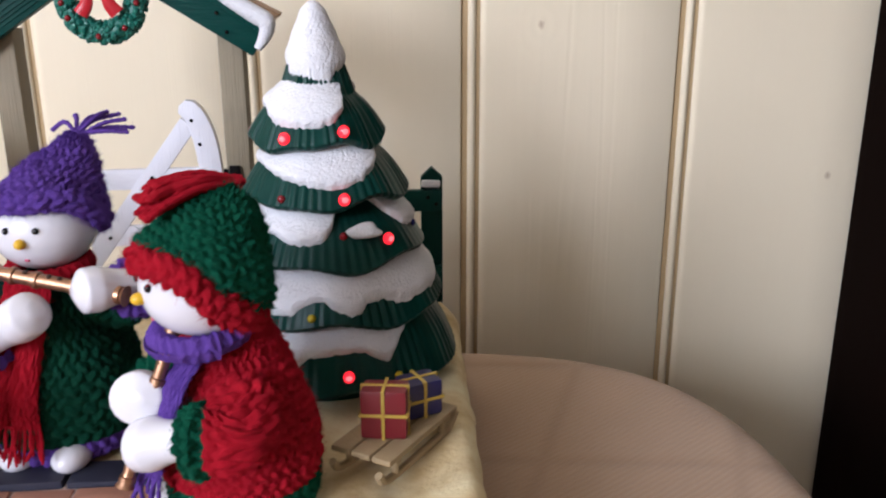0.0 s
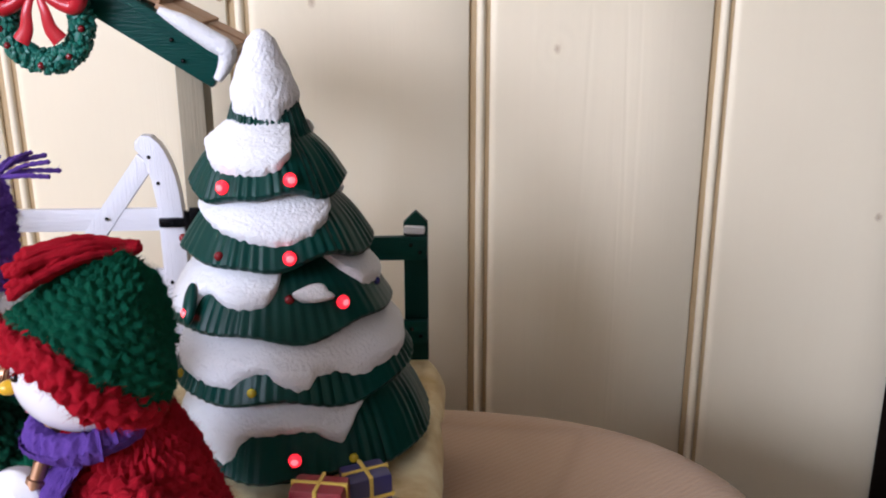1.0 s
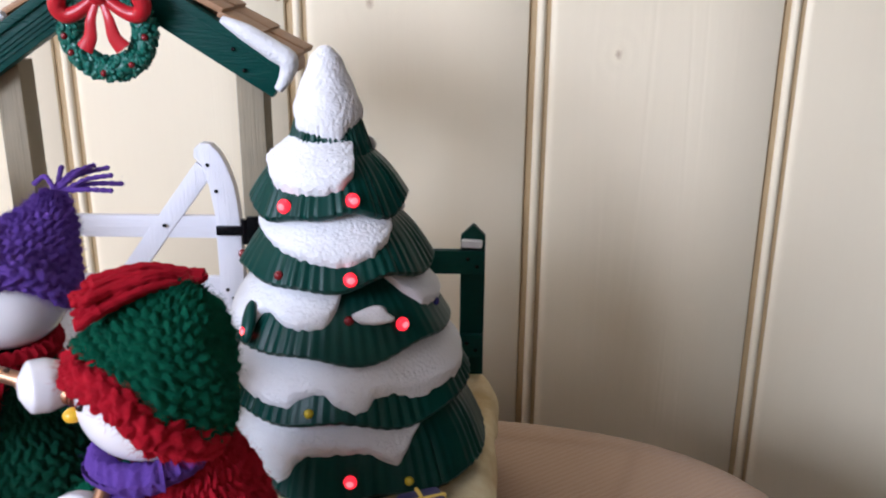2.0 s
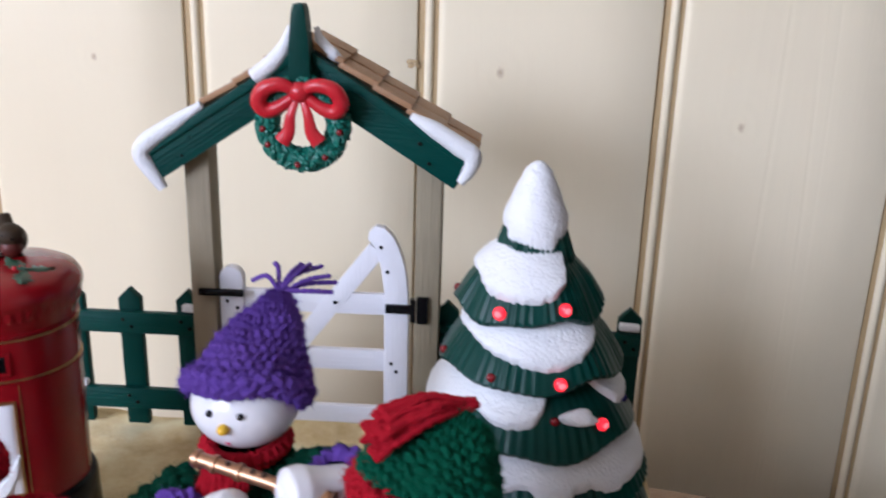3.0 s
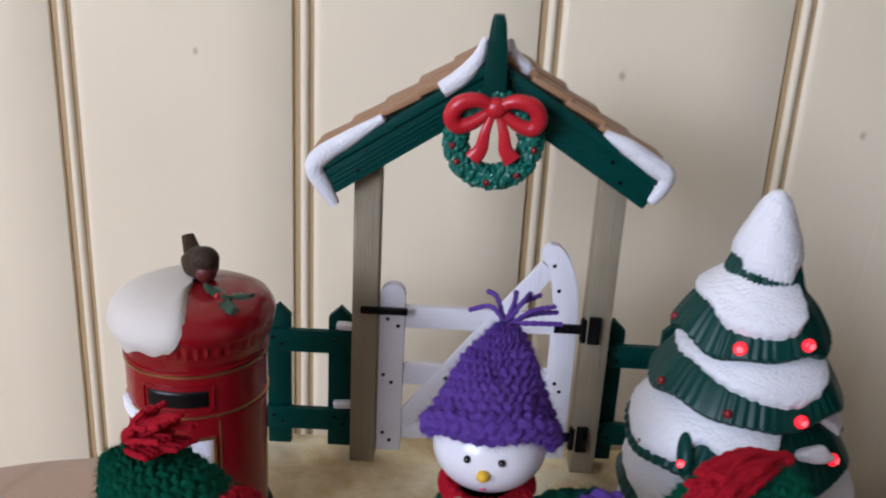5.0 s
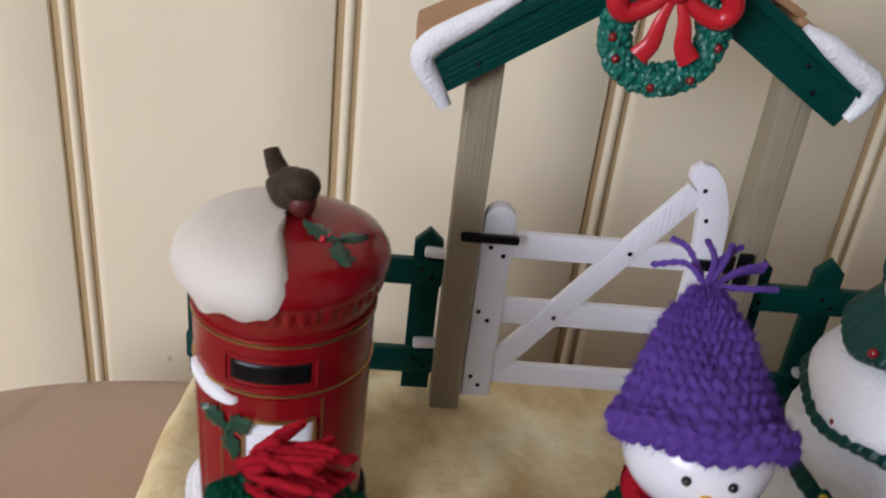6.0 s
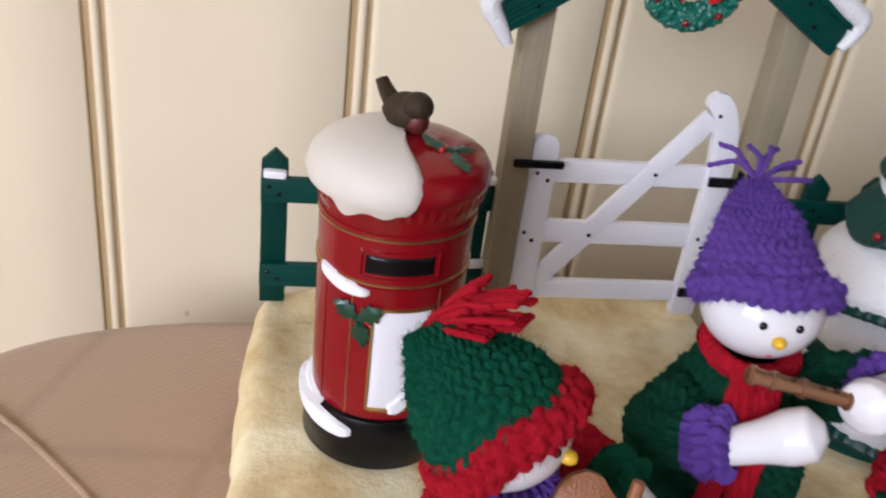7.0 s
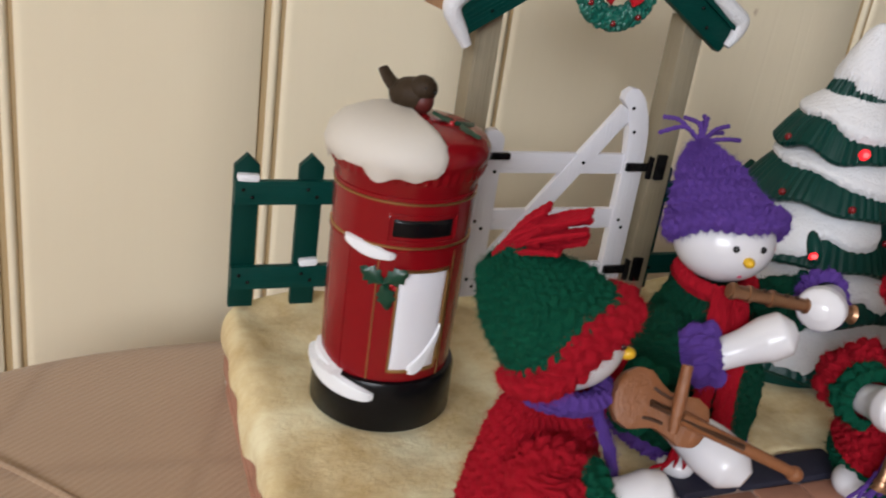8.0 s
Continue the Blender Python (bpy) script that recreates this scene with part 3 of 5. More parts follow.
def build_arch():
    root = thing("gate_arch", (0.0145, 0, 0), "small roofed gate arch with grey posts and snow", "gate arch")
    for x in (-0.0365, 0.0662):
        a = Acc()
        a.box((x, 0.0032, 0.0715), (0.0112, 0.0124, 0.145), M_POST, bevel=0.0006)
        part("post", a, root, "grey weathered wooden post")
    ax, lo, hi, s = 0.0134, 0.1711, 0.1889, 0.64
    for side in (1, -1):
        out = [(ax, lo), (ax + side * 0.0639, lo - s * 0.0639), (ax + side * 0.0722, lo - s * 0.0639 + 0.0127), (ax, hi)]
        if side < 0:
            out.reverse()
        a = Acc()
        a.prism(out, -0.0105 + 0.0004 * side, -0.0045, M_GREEN_R, 0.0006)
        board_ = part("bargeboard", a, root, "dark green bargeboard")
        # a raised strip along the board's upper edge
        top = [(ax, hi - 0.0045), (ax + side * 0.0722, hi - 0.0045 - s * 0.0722), (ax + side * 0.0722, hi - s * 0.0722), (ax, hi)]
        if side < 0:
            top.reverse()
        a = Acc()
        a.prism(top, -0.0122, -0.0104, M_GREEN_R, 0.0004)
        part("trim_strip", a, board_)
        for e in (0.0030, 0.0052, 0.0071, 0.0094) if side < 0 else ():
            line = [(ax - 0.020, lo - s * 0.020 + e), (ax - 0.020, lo - s * 0.020 + e + 0.0008), (ax - 0.066, lo - s * 0.066 + e + 0.0007), (ax - 0.066, lo - s * 0.066 + e)]
            a = Acc()
            a.prism(line, -0.0114, -0.0103, M_GREEN_R, 0.0002)
            part("ridge", a, board_)
        for d, e in ((0.0492, 0.0100), (0.0532, 0.0042)):
            screw(ax + side * d, -0.0108, lo - s * d + e, root)
    a = Acc()
    a.prism([(0.0088, 0.172), (0.0180, 0.172), (0.0176, 0.190), (0.0163, 0.2025), (0.0154, 0.2056), (0.0114, 0.2056), (0.0105, 0.2025), (0.0092, 0.190)], -0.0172, -0.0085, M_GREEN, 0.0007)
    part("finial", a, root, "pointed dark green finial board")
    ang = math.degrees(math.atan(s))
    a = Acc()
    a.box((0, 0, 0), (0.0182, 0.0168, 0.0026), M_TILE, bevel=0.0006)
    tile = a.mesh("shingle")
    rng = random.Random(5)
    for side in (1, -1):
        for r in range(5):
            for c in range(2):
                d = 0.0085 + 0.0142 * r
                z = hi + 0.0030 - s * d + 0.0004 * c + rng.uniform(-0.0003, 0.0003)
                leaning_piece("shingle", tile, root, pose(ax + side * d, 0.0003 + 0.0172 * c, z, rng.uniform(-1, 1), side * (ang - 5), rng.uniform(-1.5, 1.5)))
    a = Acc()
    for side in (1, -1):
        out = [(ax, hi - 0.006), (ax + side * 0.070, hi - 0.006 - s * 0.070), (ax + side * 0.070, hi - 0.001 - s * 0.070), (ax, hi - 0.001)]
        a.prism(out if side > 0 else out[::-1], -0.0043, 0.026, M_TILE, 0.0004)
    part("roof_deck", a, root)
    blobs = (
        ([(-0.0300, 0.1635), (-0.042, 0.1555), (-0.0545, 0.1470), (-0.0575, 0.1410), (-0.0530, 0.1330), (-0.0490, 0.1265)], [0.0018, 0.0034, 0.0042, 0.0040, 0.0032, 0.0022]),
        ([(0.0585, 0.1610), (0.068, 0.1560), (0.0790, 0.1490), (0.0845, 0.1450), (0.0835, 0.1390), (0.0800, 0.1335)], [0.0018, 0.0036, 0.0042, 0.0042, 0.0030, 0.0018]),
        ([(0.0088, 0.1965), (0.0060, 0.1880), (0.0005, 0.1812), (-0.0070, 0.1755)], [0.0012, 0.0030, 0.0038, 0.0036]),
        ([(0.0185, 0.1960), (0.0200, 0.1905), (0.0255, 0.1850), (0.0285, 0.1828)], [0.0010, 0.0024, 0.0026, 0.0014]),
    )
    for i, (line, rad) in enumerate(blobs):
        a = Acc()
        y = -0.0105 if i < 3 else -0.006
        a.tube([(x, y, z) for x, z in line], rad, M_SNOW, 16, 1.0, 36, up=(0, 1, 0))
        part("snow", a, root, "white painted snow")


def build_gate():
    root = thing("garden_gate", (0.014, 0, 0), "closed white wooden garden gate with curved heel post", "gate")
    a = Acc()
    arc = [(-0.0245 + 0.0056 * math.cos(t), 0.0822 + 0.0056 * math.sin(t)) for t in np.linspace(0, math.pi, 12)]
    a.prism([(-0.0301, 0.004), (-0.0189, 0.004), *arc], 0.0, 0.0052, M_WHITE, 0.0005)
    part("stile", a, root)
    right = spline([(0.0577, 0, 0.066), (0.0572, 0, 0.080), (0.0553, 0, 0.093), (0.0510, 0, 0.104), (0.0465, 0, 0.1090)], 12)
    left = [(0.0425, 0.1095), (0.0395, 0.1070), (0.0390, 0.1035), (0.0425, 0.0995), (0.0450, 0.0900), (0.0466, 0.0780), (0.0467, 0.004)]
    a = Acc()
    a.prism([(0.0579, 0.004), *[(p[0], p[2]) for p in right], *left], 0.0, 0.0052, M_WHITE, 0.0005)
    part("stile", a, root)
    for z0, z1 in ((0.0668, 0.0768), (0.0384, 0.0486), (0.0104, 0.0192)):
        box_part("rail", (0.0139, 0.0030, (z0 + z1) / 2), (0.0655, 0.0034, z1 - z0), M_WHITE_H, root, 0.0004)
    a = Acc()
    n = (-0.789 * 0.0043, 0.615 * 0.0043)
    p0, p1 = (-0.0185, 0.0187), (0.0430, 0.0985)
    a.prism([(p0[0] - n[0], p0[1] - n[1]), (p1[0] - n[0], p1[1] - n[1]), (p1[0] + n[0], p1[1] + n[1]), (p0[0] + n[0], p0[1] + n[1])], 0.0009, 0.0040, M_WHITE, 0.0004)
    part("brace", a, root)
    for x, z in ((0.045, 0.100), (0.0238, 0.0728), (0.0007, 0.0432), (-0.0265, 0.0712), (-0.0217, 0.0680), (-0.0277, 0.0435), (-0.0240, 0.0398), (-0.0272, 0.0135), (-0.0240, 0.0096), (0.0501, 0.0432), (0.0525, 0.0392), (0.0505, 0.0165), (0.0480, 0.0885)):
        screw(x, -0.0002, z, root)
    for z in (0.0712, 0.0165):
        a = Acc()
        a.box((0.0535, -0.0012, z), (0.0125, 0.0022, 0.0042), M_BLACK, bevel=0.0006)
        a.tube([(0.0602, -0.002, z - 0.0055), (0.0602, -0.002, z + 0.0055)], 0.0016, M_BLACK, 10)
        a.box((0.0645, -0.0042, z + 0.001), (0.0052, 0.0022, 0.0128), M_BLACK, bevel=0.0005)
        for e in (-0.003, 0.0, 0.003):
            a.ball((0.0535 + e, -0.0025, z), 0.0007, M_BLACK, 8, 6)
        part("hinge", a, root, "black metal hinge")
    a = Acc()
    a.box((-0.0278, -0.0045, 0.0770), (0.0210, 0.0026, 0.0034), M_BLACK, bevel=0.0011)
    a.ball((-0.0365, -0.0058, 0.0770), 0.0009, M_BLACK, 8, 6)
    part("latch", a, root, "black latch bar")


def build_wreath():
    root = thing("wreath", (0.0143, -0.014, 0.158), "green Christmas wreath with red bow hanging under the gate roof", "wreath")
    c, R, rng = np.array((0.0143, -0.0150, 0.1572)), 0.0150, np.random.RandomState(3)
    a = Acc()
    t = np.linspace(0, 2 * np.pi, 61)
    a.tube(np.stack([c[0] + R * np.cos(t), c[1] + 0 * t, c[2] + R * np.sin(t)], -1), 0.0036, M_LEAF, 12, up=(0, 1, 0))
    for _ in range(620):
        al, be = rng.rand(2) * 2 * np.pi
        rr = R + 0.0042 * math.cos(be)
        p = (c[0] + rr * math.cos(al), c[1] - 0.0036 * math.sin(be), c[2] + rr * math.sin(al))
        a.ball(p, (0.0019, 0.0013, 0.0012), M_LEAF, 7, 5, turn=Euler(rng.rand(3) * 6).to_matrix())
    part("foliage", a, root, "moulded green leaves")
    for al in (-8, -52, -96, -150, 186, 20):
        a = Acc()
        q = radians(al)
        a.ball((c[0] + R * 1.08 * math.cos(q), c[1] - 0.0042, c[2] + R * 1.08 * math.sin(q)), 0.0014, M_BERRY, 12, 8)
        part("berry", a, root, "dark red berry")
    bow = Acc()
    k = np.array((0.0143, -0.0205, 0.1712))
    bow.ball(k, (0.0046, 0.0036, 0.0042), M_RED_BOW, 20, 12)
    for s in (1, -1):
        loop = [(0.001, 0, 0.0003), (0.008, -0.001, 0.0030), (0.0155, -0.001, 0.0012), (0.0185, 0, -0.0040), (0.0155, 0.001, -0.0078), (0.0090, 0.001, -0.0060), (0.001, 0.001, -0.0006)]
        bow.tube([k + np.array((s * x * 0.92, y, z)) for x, y, z in loop], [0.0022, 0.0029, 0.0033, 0.0034, 0.0033, 0.0028, 0.0020], M_RED_BOW, 12, 1.0, 36, up=(0, 1, 0))
        tail = [(0.0008, 0, -0.002), (0.0035, -0.001, -0.009), (0.0048, -0.0005, -0.016), (0.0078, 0, -0.0205)]
        bow.tube([k + np.array((s * x, y, z)) for x, y, z in tail], [0.0012, 0.0020, 0.0028, 0.0034], M_RED_BOW, 12, 0.45, 24, up=(0, 1, 0))
    part("bow", bow, root, "glossy red ribbon bow")


build_arch(), build_gate(), build_wreath()

# ---- post box with a robin ----
PB = (-0.0899, -0.0710)


def curved(a, th0, th1, z0, z1, r, mat, n=24, lift=0.0004, rows=10, edge=None):
    """A patch on a round wall; th: degrees from the front (-y), to the viewer's right; its edge is rounded down."""
    th = np.radians(np.linspace(th0, th1, n))
    p = []
    for v in np.linspace(0, 1, rows):
        row = []
        for i, t in enumerate(th):
            u = i / (n - 1)
            zlo, zhi = (z0, z1) if edge is None else edge(u)
            m = min(1, 6 * min(u, 1 - u, v, 1 - v) + 0.0)
            rr = (r(zlo + (zhi - zlo) * v) if callable(r) else r) + lift * math.sqrt(max(0, 1 - (1 - m) ** 2))
            row.append((PB[0] + rr * math.sin(t), PB[1] - rr * math.cos(t), zlo + (zhi - zlo) * v))
        p.append(row)
    a.grid(np.array(p), mat, wrap=False)


def pb_r(z):
    return 0.0245 + 0.0008 * (z - 0.0145) / 0.08


def holly(a, c, right, up, out, size, mat=M_HOLLY):
    """Two toothed leaves and berries on a surface."""
    c, right, up, out = (np.asarray(v, float) for v in (c, right, up, out))
    for ang in (35, 150, -75):
        q = radians(ang)
        d, s = right * math.cos(q) + up * math.sin(q), -right * math.sin(q) + up * math.cos(q)
        rows = []
        for t in np.linspace(0, 1, 9):
            w = 0.34 * math.sin(math.pi * min(1, t * 0.96 + 0.02)) * (1.15 if int(t * 8) % 2 else 0.72)
            rows.append([c + size * (d * t + s * w * e) + out * size * (0.10 * (1 - abs(e)) + 0.05) for e in (-1, -0.5, 0, 0.5, 1)])
        a.grid(np.array(rows), mat, wrap=False)


def build_postbox():
    root = thing("post_box", (*PB, 0), "red pillar post box with snow and gold bands", "post box")
    a = Acc()
    body = [(0.02, 0.0205), *[(pb_r(z), z) for z in np.linspace(0.0205, 0.0925, 14)], (0.0258, 0.0935), (0.0261, 0.0950), (0.0266, 0.0965)]
    a.grid(lathe(body, PB, 96), M_RED, True, (True, False))
    part("body", a, root)
    a = Acc()
    n = 192
    th = np.linspace(0, 2 * np.pi, n, endpoint=False)
    teeth = 0.00035 * np.sign(np.sin(th * 48))
    rows = []
    for r, z, k in ((0.0262, 0.0955, 0), (0.0268, 0.0965, 1), (0.0273, 0.0990, 1), (0.0276, 0.1005, 0), (0.0282, 0.1015, 0), (0.0285, 0.1034, 0), (0.0281, 0.1054, 0), (0.0262, 0.1084, 0), (0.0222, 0.1104, 0), (0.017, 0.1118, 0), (0.010, 0.1128, 0), (0.001, 0.1133, 0)):
        rr = r + teeth * k
        rows.append(np.stack([PB[0] + rr * np.cos(th), PB[1] + rr * np.sin(th), np.full(n, z)], -1))
    a.grid(np.array(rows), M_RED, True, (False, True))
    cap = part("cap", a, root, "domed red cap with toothed edge")
    a = Acc()
    a.grid(lathe([(0.0264, 0.0), (0.0272, 0.001), (0.0268, 0.0185), (0.0261, 0.0200), (0.0242, 0.0206)], PB, 96), M_BLACK, True, (True, True))
    part("foot", a, root, "black enamel foot")
    for z in (0.0905, 0.0888, 0.0730, 0.0716):
        a = Acc()
        a.grid(lathe([(pb_r(z) - 0.0002, z - 0.0005), (pb_r(z) + 0.0005, z - 0.0003), (pb_r(z) + 0.0005, z + 0.0003), (pb_r(z) - 0.0002, z + 0.0005)], PB, 96), M_GOLD if z in (0.0888, 0.0730) else M_RED, True)
        part("band", a, root, "thin raised band")
    a = Acc()
    curved(a, -25, 25, 0.0768, 0.0832, pb_r, M_BLACK, lift=0.0007)
    part("slot", a, root, "black letter slot")
    a = Acc()
    for th0, th1, z0, z1 in ((-29, 29, 0.0842, 0.0850), (-29, 29, 0.0750, 0.0758), (-29, -27.4, 0.0750, 0.0850), (27.4, 29, 0.0750, 0.0850)):
        curved(a, th0, th1, z0, z1, pb_r, M_RED, lift=0.0007)
    part("slot_frame", a, root)
    a = Acc()
    curved(a, -15, 27, 0.0255, 0.0640, pb_r, M_PLATE, lift=0.0008)
    part("notice_plate", a, root, "white notice plate")
    a = Acc()
    for th0, th1, z0, z1 in ((-17, 29.2, 0.0640, 0.0650), (-17, 29.2, 0.0245, 0.0255), (-17, -15, 0.0245, 0.0650), (27, 29.2, 0.0245, 0.0650)):
        curved(a, th0, th1, z0, z1, pb_r, M_GOLD, lift=0.0011)
    part("plate_frame", a, root, "gold painted frame")
    for th in (-33, 33, -60):
        a = Acc()
        curved(a, th - 0.6, th + 0.6, 0.016, 0.071, pb_r, M_GOLD if th != -60 else M_RED, lift=0.0003)
        part("door_line", a, root)
    # snow on the cap: thick over the back, the side and part of the front
    a = Acc()
    n = 70
    th = np.radians(np.linspace(-166, -3, n))
    rows = []
    prof = [(0.0005, 0.1138), (0.008, 0.1134), (0.014, 0.1128), (0.0195, 0.1117), (0.0245, 0.1097), (0.0276, 0.1064), (0.0290, 0.1025), (0.0287, 0.1000)]
    for i, t in enumerate(th):
        e = min(i, n - 1 - i) / 5.0
        k = math.sqrt(max(0.0, 1 - (1 - min(1, e)) ** 2))
        low = 0.0985 + 0.0022 * math.sin(5 * t + 1) + 0.0015 * math.sin(11 * t)
        row = []
        for j, (r, z) in enumerate([*prof, (0.0276, low)]):
            bulge = 0.0022 * k * math.sin(math.pi * min(1, (j + 1.2) / 9))
            nz = 1 - (r / 0.034) ** 2
            rr = r + bulge * (1 - nz) + 0.0004
            zz = z + bulge * nz - (0.0006 * (1 - k))
            tw = t + (i / n) ** 3 * radians(13) * math.sin(0.42 * j) - (1 - i / n) ** 3 * radians(14) * math.sin(0.8 * j)
            row.append((PB[0] + rr * math.sin(tw), PB[1] - rr * math.cos(tw), zz))
        rows.append(row)
    a.grid(np.array(rows), M_SNOW_CREAM, wrap=False)
    part("snow", a, cap, "off-white snow on the cap")
    def lens(mid0, mid1, half, sag=0.0, blunt=0.5):
        return lambda u: tuple(mid0 + (mid1 - mid0) * u - sag * math.sin(math.pi * u) + k * half * max(0.04, math.sin(math.pi * (0.03 + 0.94 * u))) ** blunt for k in (-1, 1))

    drifts = (
        (-66, -20, lens(0.0732, 0.0698, 0.0024, 0.0008), 0.0018),
        (-110, -24, lens(0.0222, 0.0150, 0.0040, 0.0008, 0.45), 0.0020),
        (0, 28, lens(0.0255, 0.0420, 0.0042, 0.004, 0.6), 0.0016),
    )
    for t0, t1, e, lift in drifts:
        a = Acc()
        curved(a, t0, t1, 0, 0, lambda z: max(pb_r(z), 0.0271 if z < 0.0205 else 0), M_SNOW_FINE, 40, lift, 14, e)
        part("snow", a, root, "white painted snow drift")
    a = Acc()
    t = radians(-27)
    out = np.array((math.sin(t), -math.cos(t), 0))
    c = np.array((PB[0], PB[1], 0.0595)) + out * (pb_r(0.06) + 0.0003)
    holly(a, c, np.array((math.cos(t), math.sin(t), 0)), (0, 0, 1), out, 0.0100)
    part("holly", a, root, "green holly leaves")
    for dx, dz in ((0.0028, -0.0004), (0.0040, 0.0012), (0.0042, -0.0018)):
        a = Acc()
        a.ball(c + np.array((dx, -0.001, dz)), 0.0011, M_RED_BOW, 10, 8)
        part("berry", a, root, "red berry")
    a = Acc()
    c = np.array((PB[0] + 0.0140, PB[1] - 0.0085, 0.1112))
    holly(a, c, np.array((0.95, 0.1, -0.25)), np.array((-0.1, 0.95, 0.12)), (0.25, -0.1, 0.95), 0.0108)
    part("holly", a, cap, "green holly leaves")
    for dx, dy in ((-0.002, 0.001), (-0.0035, -0.0005)):
        a = Acc()
        a.ball(c + np.array((dx, dy, 0.0012)), 0.0011, M_RED_BOW, 10, 8)
        part("berry", a, cap, "red berry")


build_postbox()


def build_bird():
    a = Acc()
    f = np.array((0.58, -0.815, 0))
    c = np.array((-0.0895, -0.0640, 0.1183))
    turn = Matrix.Rotation(math.atan2(f[1], f[0]), 3, "Z") @ Matrix.Rotation(radians(-8), 3, "Y")
    a.ball(c, (0.0084, 0.0064, 0.0062), M_BIRD, 24, 16, turn)
    a.ball(c + f * 0.0048 + np.array((0, 0, 0.0030)), (0.0052, 0.0049, 0.0048), M_BIRD, 20, 14)
    a.ball(c + f * 0.0052 + np.array((0, 0, -0.0012)), (0.0040, 0.0044, 0.0046), M_BIRD_RED, 20, 14)
    tip = c + f * 0.0100 + np.array((0, 0, 0.0028))
    a.tube([tip - f * 0.002, tip + f * 0.0006], [0.0011, 0.0002], M_EYE, 8)
    a.tube([c - f * 0.0045, c - f * 0.0095 + np.array((0, 0, 0.0028)), c - f * 0.0135 + np.array((0, 0, 0.0066))], [0.0042, 0.0032, 0.0024], M_BIRD, 12, 0.6, 12)
    s = np.array((-f[1], f[0], 0))
    for k in (1, -1):
        a.ball(c + s * k * 0.0046 - f * 0.001 + np.array((0, 0, 0.0006)), (0.0055, 0.0016, 0.0032), M_BIRD, 14, 10, turn)
        a.ball(c + f * 0.0078 + s * k * 0.0030 + np.array((0, 0, 0.0042)), 0.0006, M_EYE, 8, 6)
    single("robin_figurine", a, "small brown robin figurine perched on the post box", "figurine")


build_bird()

# ---- snowy tree with lights ----
TREE = (0.112, -0.056)


